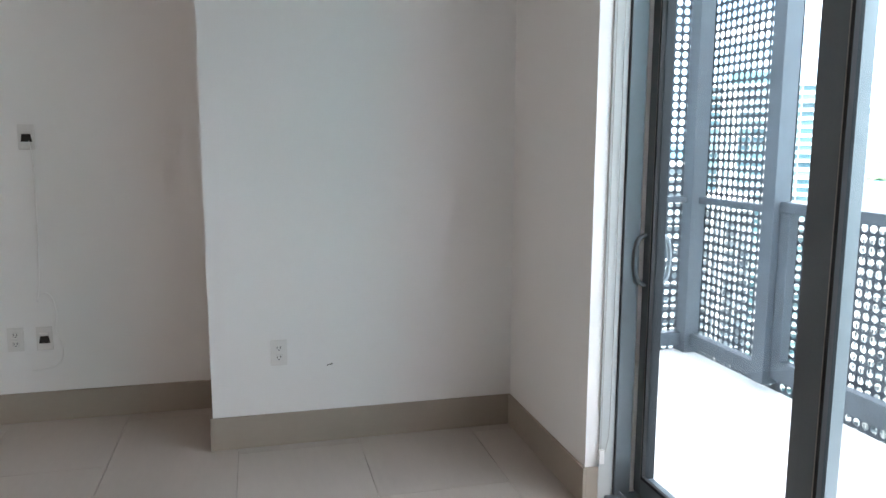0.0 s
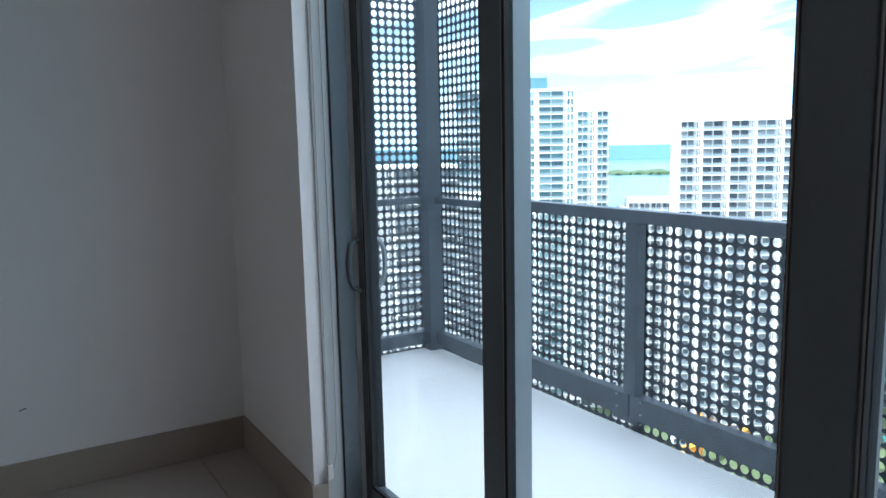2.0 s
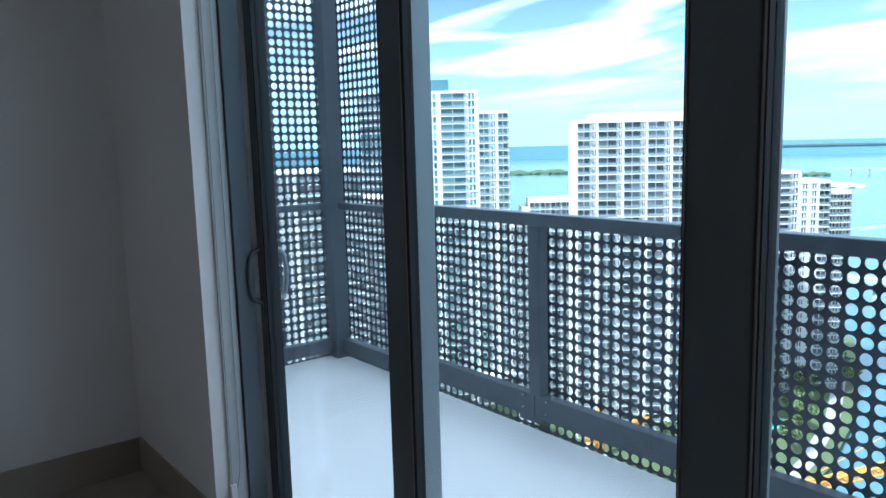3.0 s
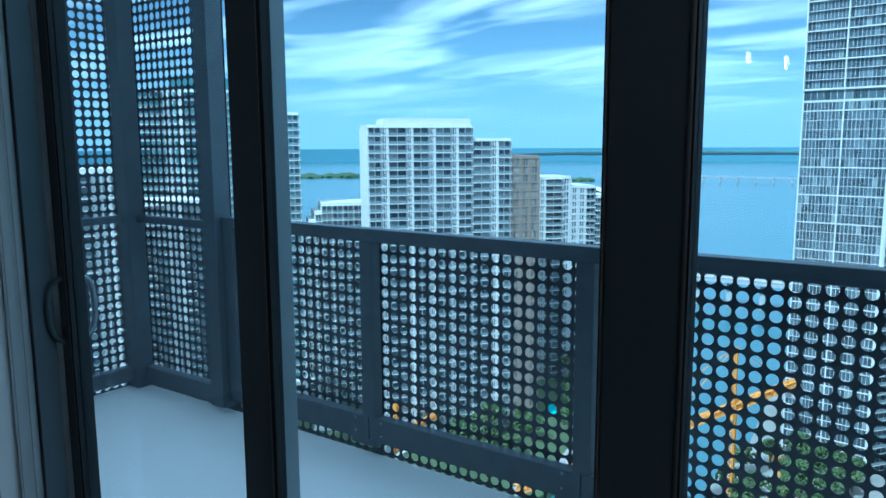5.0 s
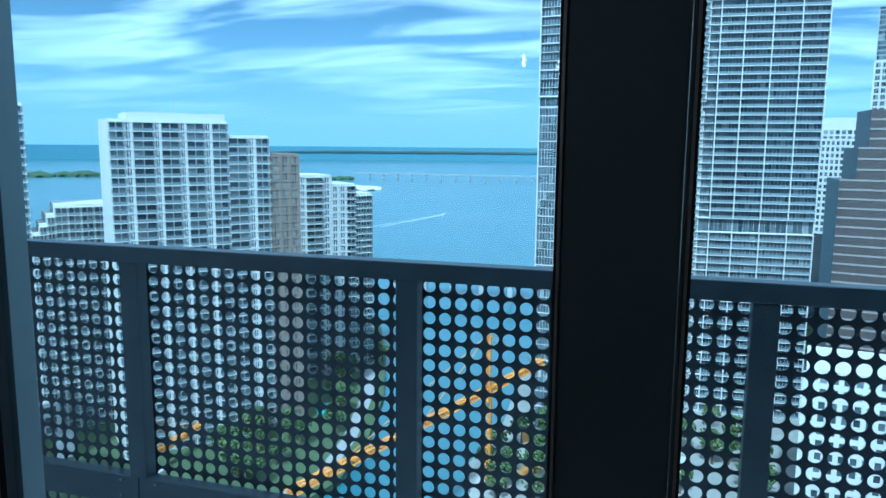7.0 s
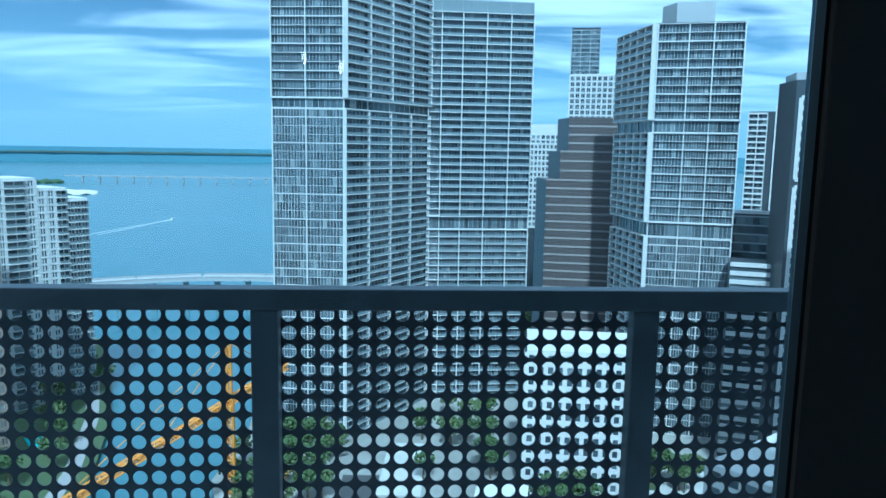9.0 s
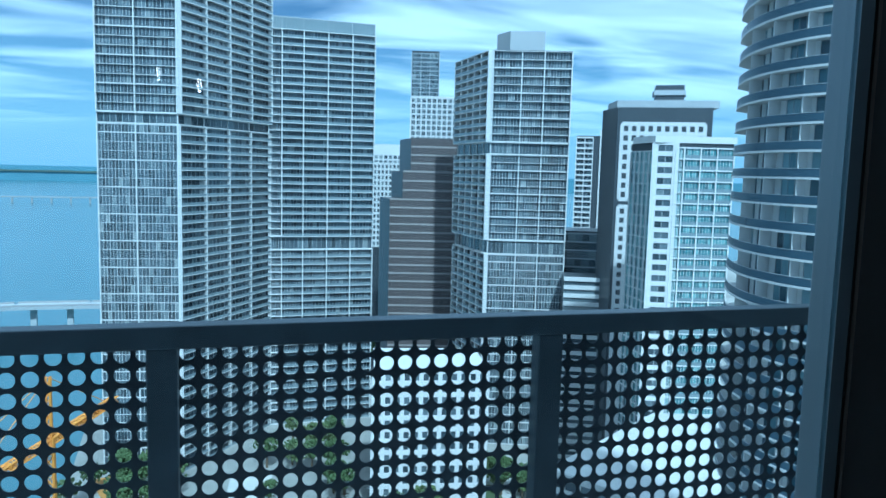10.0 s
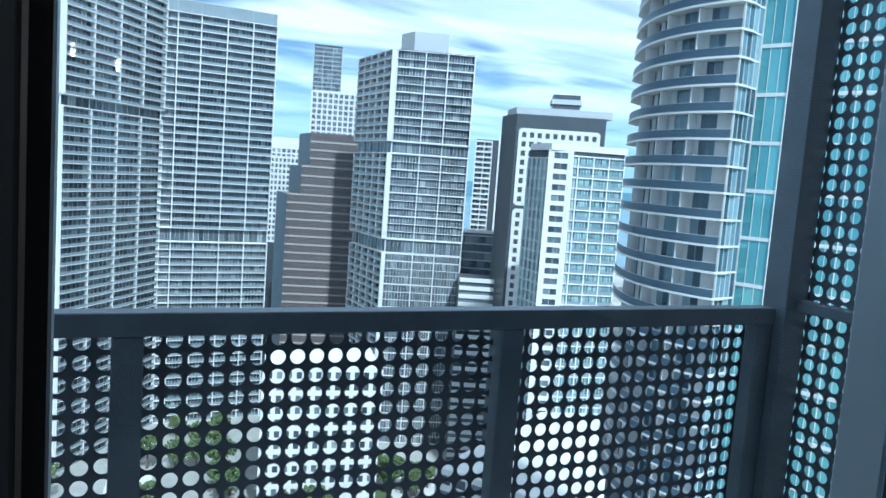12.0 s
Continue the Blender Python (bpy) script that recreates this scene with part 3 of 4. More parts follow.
for z0, z1 in ((-30.0, -24.5), (8.3, 13.0)):
    t.face(A, B, z0, z1, z1 - z0, 5, 0.8, 0.3, 0.3, 2, band=M_CWHITE)
    t.face(B, C, z0, z1, z1 - z0, [1.15, 0.9, 1.1], 0.8, 0.3, 0.3, 7, band=M_CWHITE)
t.add("penthouse", prism([(280.4, -100.7), (270.4, -102.5), (266.3, -115.2), (278.2, -116.4)], 47.5, 55.6), M_CGREY, "plain grey plant room")
t.done()

# brown stepped office
t = Tower("office_building", "brown granite office block with pale bands and stepped top", [(340.5, -71.0), (332.9, -102.4), (358.3, -110.8), (369.0, -71.7)], GZ, -12.3, M_CBROWN)
t.face((340.5, -71.0), (332.9, -102.4), GZ, -12.3, 3.9, 1, 0.8, 0.25, 0, 12, band=M_CBAND, pane_mat=M_CBROWN, mull=0.05)
t.add("upper_storeys", prism([(339.3, -76.8), (332.9, -102.4), (358.3, -110.8), (364.9, -76.7)], -12.3, 0.9), M_CBROWN)
t.face((339.3, -76.8), (332.9, -102.4), -12.3, 0.9, 3.9, 1, 0.8, 0.25, 0, 10, band=M_CBAND, pane_mat=M_CBROWN, mull=0.05)
t.add("top_storeys", prism([(338.6, -80.3), (332.9, -102.4), (358.3, -110.8), (364.8, -80.7)], 0.9, 16.5), M_CBROWN)
t.face((338.6, -80.3), (332.9, -102.4), 0.9, 12.5, 3.9, 1, 0.8, 0.25, 0, 10, band=M_CBAND, pane_mat=M_CBROWN, mull=0.05)
t.done()

t = slab_tower("tower_block", "slim grey-blue tower in the distance", (582.3, -136.8), (577.0, -158.1), 20, GZ, 96.0)
t.face((582.3, -136.8), (577.0, -158.1), 20, 94, 3.4, 3, 0.55, 0.5, 0.6, 4, band=M_CGREY, mull=0.1)
t.done()
t = slab_tower("tower_block", "white residential tower in the distance", (416.8, -98.1), (407.4, -132.7), 20, GZ, 44.0, body=M_CWHITE)
t.face((416.8, -98.1), (407.4, -132.7), -10, 43.0, 3.05, 12, 0.9, 0.3, 0.9, 2, band=M_CWHITE, mull=0.1)
t.done()
t = slab_tower("office_building", "white office block with a rounded roof", (509.6, -87.3), (503.7, -119.9), 25, GZ, 12.0, body=M_CGREY)
t.face((509.6, -87.3), (503.7, -119.9), -60, 12.0, 3.6, 10, 1.2, 0.2, 1.0, 1, band=M_CWHITE)
t.add("roof", prism([(509.6, -87.3), (503.7, -119.9), (523.2, -120.2), (528.8, -87.5)], 12.0, 19.0), M_CWHITE, "pale rounded roof")
t.done()
t = slab_tower("office_building", "white block with square windows", (440.7, -76.4), (436.2, -103.9), 20, GZ, 5.0, body=M_BODY)
t.face((440.7, -76.4), (436.2, -103.9), -45, 5.0, 3.4, 12, 1.3, 0.3, 1.0, 1, band=M_CWHITE)
t.done()

# dark office with a white window grid
A, B, C = (241.3, -127.9), (225.8, -125.4), (211.2, -152.3)
t = Tower("office_building", "dark office tower with a white grid of square windows", [A, B, C, (229.9, -161.1)], GZ, 24.5, M_CDARK)
B2, C2 = (225.2, -126.9), (212.4, -150.4)
t.face(B2, C2, GZ, -9.0, 3.1, 10, 1.35, 0.35, 1.2, 1, band=M_CWHITE)
t.face(B2, C2, -6.5, 19.0, 3.1, 10, 1.35, 0.35, 1.2, 1, band=M_CWHITE)
t.add("crown", prism([(227.8, -126.1), (211.4, -154.8), (225.9, -161.0), (242.2, -130.4)], 24.5, 27.0), M_CGREY)
for k in range(4):
    room = [(236.1, -145.1), (230.0, -154.1), (237.9, -159.2), (244.1, -149.2)]
    mx, my = sum(p[0] for p in room) / 4, sum(p[1] for p in room) / 4
    grow = 1.0 if k % 2 == 0 else 0.9
    t.add("plant_room", prism([(mx + (x - mx) * grow, my + (y - my) * grow) for x, y in room], 27.0 + 1.75 * k, 28.75 + 1.75 * k), M_CGREY if k % 2 == 0 else M_CDARK, "louvred grey plant room")
t.done()

# white and teal condominium
A, B, M, C = (192.9, -112.6), (178.5, -111.3), (176.4, -116.4), (172.3, -131.8)
t = Tower("tower_block", "white and teal residential tower with narrow window bays", [A, B, M, C, (188.2, -138.5)], GZ, 10.8)
t.face(A, B, GZ, 8.5, 3.0, 5, 0.3, 0.4, 0.3, 2, band=M_CWHITE, pane_mat=M_TEAL)
t.face(B, M, GZ, 10.8, 3.0, 1, 1.3, 0.3, 1.6, 2, band=M_CWHITE)
t.face(M, C, GZ, 9.5, 3.0, [0.6, 1.2, 1.2, 1.2], 0.35, 0.5, 0.35, 5, band=M_CWHITE, pane_mat=M_TEAL, rail_bays=(1, 2, 3), mull=0.12)
t.add("parapet", prism([(191.6, -112.0), (177.8, -110.8), (171.7, -132.3), (188.2, -138.5)], 10.8, 12.6), M_CWHITE)
t.done()

t = slab_tower("tower_block", "dark and white tower far behind", (375.9, -183.4), (367.3, -199.1), 20, GZ, 23.0, body=M_CDARK)
t.face((375.9, -183.4), (371.6, -191.3), -40, 22.0, 3.0, 2, 0.9, 1.0, 0.5, 2, band=M_CWHITE)
t.face((369.3, -195.4), (367.3, -199.1), -40, 26.0, 30.0, 1, 1.2, 0.6, 2.2, 1, band=M_CWHITE)
t.done()
t = slab_tower("office_building", "low dark glass office block", (269.1, -126.7), (262.4, -142.0), 20, GZ, -21.0, body=M_CDARK)
t.face((269.1, -126.7), (262.4, -142.0), GZ, -22.0, 3.4, 1, 0.5, 0.15, 0, 6, band=M_CGREY, mull=0.05)
t.done()
t = slab_tower("parking_garage", "low white building with open striped storeys", (241.2, -115.4), (236.1, -127.9), 16, GZ, -36.0, body=M_CDARK)
t.face((241.2, -115.4), (236.1, -127.9), GZ, -36.2, 3.0, 1, 1.5, 0.6, 0, 1, band=M_CWHITE)
t.done()

# rounded tower close by: the balconies follow one long curve
FHC = 2.95
R_END, R_CTRL, R_FAR = np.array((60.0, -60.4)), np.array((70.4, -54.9)), np.array((84.0, -65.0))


def balcony_curve(inset, n=22, t0=0.0):
    out = []
    for k in range(n + 1):
        f = t0 + (1 - t0) * k / n
        p = R_END * (1 - f) ** 2 + R_CTRL * 2 * f * (1 - f) + R_FAR * f * f
        d = (R_CTRL - R_END) * (1 - f) + (R_FAR - R_CTRL) * f
        d = d / np.hypot(*d)
        out.append(tuple(p + np.array((d[1], -d[0])) * inset))
    return out


G0 = (61.4, -64.8)          # corner of the glass tower
BACK = [(90, -76), (72, -76)]
t = Tower("tower_block", "rounded white balcony tower with glass balustrades", balcony_curve(1.7) + BACK + [G0], GZ, 40.0)
wall_line = balcony_curve(1.66, 20)
for k in range(-13, 13):
    z = 1.80 + FHC * k
    t.add("floor_slab", prism(balcony_curve(0.0) + BACK + [G0, (60.2, -62.2)], z - 0.24, z), M_CWHITE)
    t.add("balustrade", prism(balcony_curve(0.08) + balcony_curve(0.13)[::-1], z + 0.03, z + 0.92), M_RAILB, "dark blue balustrade glass")
    t.add("handrail", prism(balcony_curve(0.05) + balcony_curve(0.16)[::-1], z + 0.92, z + 0.98), M_CGREY)
    for q, (p0, p1) in enumerate(zip(wall_line, wall_line[1:])):
        a3, d3 = np.array((*p1, z + 0.02)) - t.o, np.array((p0[0] - p1[0], p0[1] - p1[1], 0.0))
        n3 = np.array((d3[1], -d3[0], 0.0)) / np.hypot(*d3[:2])
        if q in (0, 1, 4, 8, 12, 16):
            t.boxes("wall_panels", M_CWHITE).add(a3 + n3 * 0.06, d3, -n3 * 0.1, (0, 0, FHC - 0.28))
        else:
            t.boxes("window_panes", M_PANEB).add(a3 + d3 * 0.02, d3 * 0.96, -n3 * 0.05, (0, 0, FHC - 0.28))
            t.boxes("mullions", M_CGREY).add(a3 + n3 * 0.04, d3 * 0.04, -n3 * 0.08, (0, 0, FHC - 0.28))
    for q in (5, 10, 15):
        p0, p1 = balcony_curve(0.2)[q], balcony_curve(1.7)[q]
        d2 = np.array((p1[0] - p0[0], p1[1] - p0[1])) / 1.5
        w2 = np.array((-d2[1], d2[0])) * 0.12
        t.add("fin_wall", prism([p0, p1, tuple(p1 + w2), tuple(p0 + w2)], z + 0.01, z + FHC - 0.25), M_CWHITE)
t.face((60.35, -60.9), (61.3, -64.7), 1.68 - 13 * FHC, 1.68 + 13 * FHC, FHC, 1, 0.22, 0.12, 0.1, 4, band=M_CWHITE, pane_mat=M_PANEB, mull=0.06)
t.done()
P0, P1 = (61.4, -64.9), (39.0, -74.0)
t = slab_tower("tower_block", "blue-teal curtain-wall glass tower", P0, P1, 14, GZ, 56.0, body=M_CDARK)
t.face(P0, P1, -51.1, 55.5, 5.33, 7, 0.42, 0.15, 0.08, 3, band=M_CWHITE, pane_mat=M_BLUE, mull=0.05)
t.done()

# residential towers on the island
def island_tower(label, pts, z1, bays, balc, wall=None, pane=None, slab=0.35):
    wall, pane = wall or M_CSTUC, pane or M_IPANE
    p, q = pts
    t = slab_tower("tower_block", label, p, q, 22, GZ, z1, body=wall)
    t.face(p, q, GZ, z1, 3.0, bays, slab, 0.35, 0.5, 2, band=wall, pane_mat=pane, rail_bays=balc, mull=0.45, sill=0.45, rail_mat=M_RGLASS, solid=0.27)
    t.add("parapet", prism([p, q, *away(p, q, 20)], z1, z1 + 1.0), wall)
    return t


t = island_tower("white stepped residential tower with stacked balconies", ((195.9, 170.3), (224.6, 145.2)), 7.4, [0.7, 0.35, 1.0, 0.3, 0.9, 0.3, 0.9, 0.35, 0.8], (0, 2, 4, 6, 8))
t.add("penthouse", prism([(200.4, 167), (224.4, 145.9), (240, 164), (217, 184)], 8.4, 10.6), M_CWHITE, "white penthouse storey")
t.done()
mast = empty("roof_mast", "thin radio mast on a tower roof", "mast", (216.0, 160.0, 10.6))
part("pole", tube([(0, 0, 0), (0, 0, 4.5)], 0.12, 6), M_CGREY, mast)
t = island_tower("white residential tower with stacked balconies", ((224.6, 145.2), (235.6, 135.6)), 2.6, [1.3, 0.5, 0.9], (0, 2))
t.done()
t = island_tower("tan residential tower with grouped windows", ((235.9, 135.2), (244.0, 128.2)), -3.8, [1, 1, 1], (), M_CTAN)
t.done()
island_tower("white block with square windows", ((290.4, 152.4), (302.0, 142.6)), -14.0, [0.6, 1.6, 0.8], (1,), slab=0.5).done()
island_tower("white block with square windows and stepped roof", ((302.0, 142.6), (311.2, 134.8)), -18.2, [1, 1, 1.2], (2,), slab=0.5).done()
island_tower("white round-ended block with balconies", ((311.2, 134.8), (317.7, 129.2)), -22.8, [1, 1, 1], (0, 1, 2), slab=0.5).done()
t = island_tower("tall white and teal glass residential tower", ((160.0, 252.5), (197.3, 223.1)), 21.5, [1, 0.6, 1, 0.6, 1, 0.5], (0, 2, 4), None, M_TEAL)
t.add("roof_screen", prism([(172, 247), (190, 232.5), (200, 244), (182, 258)], 22.5, 27.0), M_TEAL, "teal glass roof screen")
t.done()
island_tower("white and teal glass residential tower, lower wing", ((197.3, 223.1), (206.9, 215.6)), 13.2, [1, 0.7, 1], (0, 2), None, M_TEAL).done()
for pa, pb, zt, nb in (((206.1, 214.4), (208.0, 212.7), -32.5, 1), ((208.0, 212.7), (209.9, 211.0), -29.5, 1), ((209.9, 211.0), (211.9, 209.3), -26.2, 1), ((211.9, 209.3), (228.0, 195.0), -22.8, 5)):
    island_tower("low terraced white apartment block with balconies", (pa, pb), zt, nb, range(nb)).done()

island_tower("white apartment tower with balconies", ((78.0, 176.0), (104.0, 165.0)), -5.0, [1, 0.5, 1, 0.5, 1], (0, 2, 4), None, None, 0.5).done()
island_tower("pale apartment block with balconies", ((112.0, 200.0), (142.0, 190.0)), -16.0, [1, 0.5, 1, 0.5, 1], (0, 2, 4), None, None, 0.5).done()

# ground, water, islands
water = structure("water", prism([(-200, -4000), (4900, -4000), (4900, 4900), (-200, 4900)], WZ - 2, WZ), M_WATER, "blue-green bay water", "water")
structure("ground", prism([(-600, -3500), (1500, -3500), (700, -300), (345, 20), (338, 60), (262, 54), (228, 58), (208, 52), (190, 58), (150, 68), (112, 110), (80, 200), (60, 900), (-600, 900)], WZ - 1, GZ), M_LAND, "city ground of streets and lots", "ground")
structure("ground_island", prism([(176, 104), (189, 98), (203, 94.5), (235, 98), (283, 110), (348, 134), (405, 160), (430, 230), (490, 430), (480, 520), (300, 560), (120, 420), (110, 220), (140, 150)], WZ - 1, GZ), M_GRASS, "green wooded island ground", "ground")


def ring_backdrop():
    bm = bmesh.new()
    prev = None
    for k in range(0, 61):
        a = radians(-60 + 3 * k)
        pr = [bm.verts.new((4700 * math.cos(a), 4700 * math.sin(a), z)) for z in (WZ, -25.0)]
        if prev:
            bm.faces.new((prev[0], pr[0], pr[1], prev[1]))
        prev = pr
    return bm


structure("backdrop", ring_backdrop(), M_FARSEA, "upright far-sea backdrop on the horizon, haze in its colour", "water")


def far_shore(a0, a1, z0, rise, seed):
    """A low uneven wooded shore far out, seen edge-on."""
    rnd = random.Random(seed)
    n = 70
    tops = [rnd.uniform(0.6, 1.0) * rise * min(1.0, 5 * k / n, 5 * (n - k) / n) + 1.0 for k in range(n + 1)]
    bm = bmesh.new()
    rows = []
    for k in range(n + 1):
        a = radians(a0 + (a1 - a0) * k / n)
        rows.append([bm.verts.new((r * math.cos(a), r * math.sin(a), z)) for r, z in ((4691, z0), (4691, z0 + tops[k]), (4696, z0 + tops[k]), (4696, z0))])
    for p, q in zip(rows, rows[1:]):
        for i in range(4):
            bm.faces.new((p[i], p[(i + 1) % 4], q[(i + 1) % 4], q[i]))
    bm.faces.new(rows[0][::-1])
    bm.faces.new(rows[-1])
    bmesh.ops.recalc_face_normals(bm, faces=bm.faces[:])
    return bm


structure("backdrop_shore", far_shore(4.0, 30.0, -60.0, 11.0, 5), M_FARTREE, "far wooded shore near the horizon, haze mixed into its green", "island")


# small far islands, causeway and a motor boat
def isle(name, label, pts, z, mat, seed):
    rnd = random.Random(seed)
    bm = bmesh.new()
    n = len(pts)
    for i in range(n - 1):
        (x0, y0), (x1, y1) = pts[i], pts[i + 1]
        for k in range(10):
            f = k / 10
            x, y = x0 + (x1 - x0) * f, y0 + (y1 - y0) * f
            r = math.hypot(x1 - x0, y1 - y0) / 10
            bmesh.ops.create_icosphere(bm, subdivisions=1, radius=1.0, matrix=Matrix.Translation((x + rnd.uniform(0, 60), y, WZ + 1)) @ Matrix.Diagonal((r * 1.5, r * 1.5, z * rnd.uniform(0.8, 1.15), 1)))
    return structure(name, bm, mat, label, "island")


isle("backdrop_island", "low wooded island across the bay", [(1680, 1860), (1880, 1640), (2000, 1450)], 16, M_ISLE, 1)
isle("backdrop_island_near", "pale marina shore with low trees", [(1790, 990), (1690, 860), (1590, 640)], 6, M_SAND, 3)
isle("backdrop_island_mid", "green spit of land behind the marina", [(2150, 1230), (2000, 1000), (1960, 880)], 10, M_ISLE, 4)

far_bridge = empty("far_causeway", "long low causeway far across the bay", "bridge", (2130, 500, WZ))
part("deck", block(-5, 5, -330, 420, 14, 17), M_CSTONE, far_bridge)
for k in range(16):
    part("pier", block(-3, 3, -320 + k * 46, -316 + k * 46, 0, 14), M_CSTONE, far_bridge)

bridge = empty("road_bridge", "pale concrete road bridge over the channel with parapets", "bridge", (470, 130, WZ))
pts = [(452, 260), (478, 212), (496, 172), (508, 132), (508, 90), (500, 40)]
bx, px, lampx = Boxes(), Boxes(), Boxes()
for (x0, y0), (x1, y1) in zip(pts, pts[1:]):
    u = np.array((x1 - x0, y1 - y0, 0.0))
    n = np.array((-u[1], u[0], 0)) / np.hypot(*u[:2])
    bx.add(np.array((x0 - 470, y0 - 130, 17.0)) - n * 7, u, n * 14, (0, 0, 2.0))
    for sgn in (-7, 6.6):
        px.add(np.array((x0 - 470, y0 - 130, 19.0)) + n * sgn, u, n * 0.4, (0, 0, 1.2))
    for f in (0.25, 0.75):
        c = np.array((x0 - 470, y0 - 130, 0)) + u * f
        part("pier", block(c[0] - 1.2, c[0] + 1.2, c[1] - 1.8, c[1] + 1.8, 0, 17.0), M_CGREY, bridge)
put("deck", bx.mesh("deck"), M_CGREY, bridge)
put("parapet", px.mesh("parapet"), M_CSTONE, bridge)

boat = empty("motor_boat", "small white motor boat on the bay", "boat", (1087, 322, WZ))
bm = prism([(-5, -1.6), (3, -1.6), (6.5, 0), (3, 1.6), (-5, 1.6)], 0, 1.6)
part("hull", bm, M_CWHITE, boat)
part("cabin", block(-2, 2, -1.1, 1.1, 1.6, 3.0, 0.2), M_CWHITE, boat)
wake = Boxes()
for sgn in (-1, 1):
    wake.add((1084, 322 + sgn * 1.5, WZ + 0.02), (-190, 36 + sgn * 5, 0), (0.5, 2.0, 0), (0, 0, 0.06))
tagged(put("boat_wake", wake.mesh("boat_wake"), M_CWHITE, None, "white foam wake trailing the motor boat"), category="wake", kind="stuff")


# streets, lots and low blocks below
def strip(name, label, pts, width, z, mat, category="road"):
    bx = Boxes()
    for (x0, y0), (x1, y1) in zip(pts, pts[1:]):
        u = np.array((x1 - x0, y1 - y0, 0.0))
        n = np.array((-u[1], u[0], 0)) / np.hypot(*u[:2])
        bx.add(np.array((x0, y0, z)) - n * width / 2, u, n * width, (0, 0, 0.15))
    return tagged(put(name, bx.mesh(name), mat, None, label), category=category, kind="structure")


strip("road_1", "grey asphalt street between the towers", [(60, -60), (180, -66), (480, -82)], 16, GZ + 0.01, M_ROAD)
strip("road_2", "grey asphalt street along the shore", [(150, -160), (150, 60), (120, 150)], 14, GZ + 0.02, M_ROAD)
strip("road_3", "grey asphalt street", [(40, 20), (230, 10)], 12, GZ + 0.03, M_ROAD)
strip("pavement_1", "grey curved quay road along the island shore", [(186, 106), (204, 101), (236, 105), (282, 117), (346, 141)], 5, GZ + 0.04, M_CSTONE, "pavement")
strip("pavement_2", "orange-brown paved walk by the tower", [(262, 44), (240, 36), (222, 38)], 6, GZ + 0.05, M_ORANGE, "pavement")
strip("pavement_3", "pale drive on the island", [(190, 190), (240, 236), (330, 300)], 7, GZ + 0.06, M_PALE, "pavement")
strip("pavement_4", "pale paved lot between the towers", [(205, -100), (250, -60)], 46, GZ + 0.07, M_PALE, "pavement")
strip("pavement_5", "pale paved forecourt", [(215, -2), (256, -6)], 14, GZ + 0.08, M_PALE, "pavement")
strip("lawn_1", "bright green lawn of a small park", [(322, 322), (352, 296)], 30, GZ + 0.09, M_GRASS, "lawn")
strip("lawn_2", "green strip of lawn before the white block", [(226, -46), (222, -86)], 12, GZ + 0.10, M_GRASS, "lawn")
strip("pool", "turquoise swimming pool beside the island towers", [(255, 124), (265, 131)], 6, GZ + 0.10, M_POOL, "pool")


def low_block(label, p, q, depth, h, mat, bays, slab=1.4, pier=1.0, pane=None):
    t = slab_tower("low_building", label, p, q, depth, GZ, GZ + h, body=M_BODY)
    t.face(p, q, GZ, GZ + h, 3.5, bays, slab, 0.4, pier, 1, band=mat, pane_mat=pane)
    c, d = away(p, q, depth)
    t.add("roof", prism([p, q, c, d], GZ + h, GZ + h + 0.8), mat, "flat pale roof")
    t.done()


low_block("white block with a grid of square windows", (212, -40.5), (206, -74.5), 26, 47, M_CWHITE, 12, 1.5, 1.3)
low_block("pale parking podium with a flat roof", (147, -69), (106, -96), 85, 40, M_PALE, 12)
rnd = random.Random(11)
for k in range(26):
    x, y = rnd.uniform(40, 240), rnd.uniform(180, 520)
    w, h = rnd.uniform(14, 34), rnd.uniform(8, 42)
    mat = rnd.choice([M_CWHITE, M_CGREY, M_CTAN, M_CSTONE])
    low_block({M_CWHITE: "low white block with flat roof", M_CGREY: "low grey block with flat roof", M_CTAN: "low tan block with flat roof",
               M_CSTONE: "low stone-grey block with flat roof"}[mat], (x, y), (x + w * 0.8, y - w * 0.6), 16, h, mat, max(3, int(w / 4)))
houses = 0
while houses < 30:
    a, r = radians(rnd.uniform(37, 55)), rnd.uniform(270, 620)
    x, y = r * math.cos(a), r * math.sin(a)
    if not (150 < x < 265 and 120 < y < 290) and not (280 < x < 350 and 120 < y < 190):
        low_block("small white house with a flat roof among trees", (x, y), (x + rnd.uniform(6, 11), y - rnd.uniform(7, 12)), rnd.uniform(9, 14), rnd.uniform(6, 12), rnd.choice([M_CWHITE, M_CWHITE, M_PALE, M_CTAN]), 4)
        houses += 1
for k in range(8):
    x, y = 70 + 16 * k + rnd.uniform(-4, 4), -20 + rnd.uniform(-25, 25) - 12 * (k % 3)
    low_block("low grey roofed block beside the street", (x, y), (x - 3, y - 14), 12, rnd.uniform(6, 14), rnd.choice([M_CWHITE, M_CGREY]), 4)


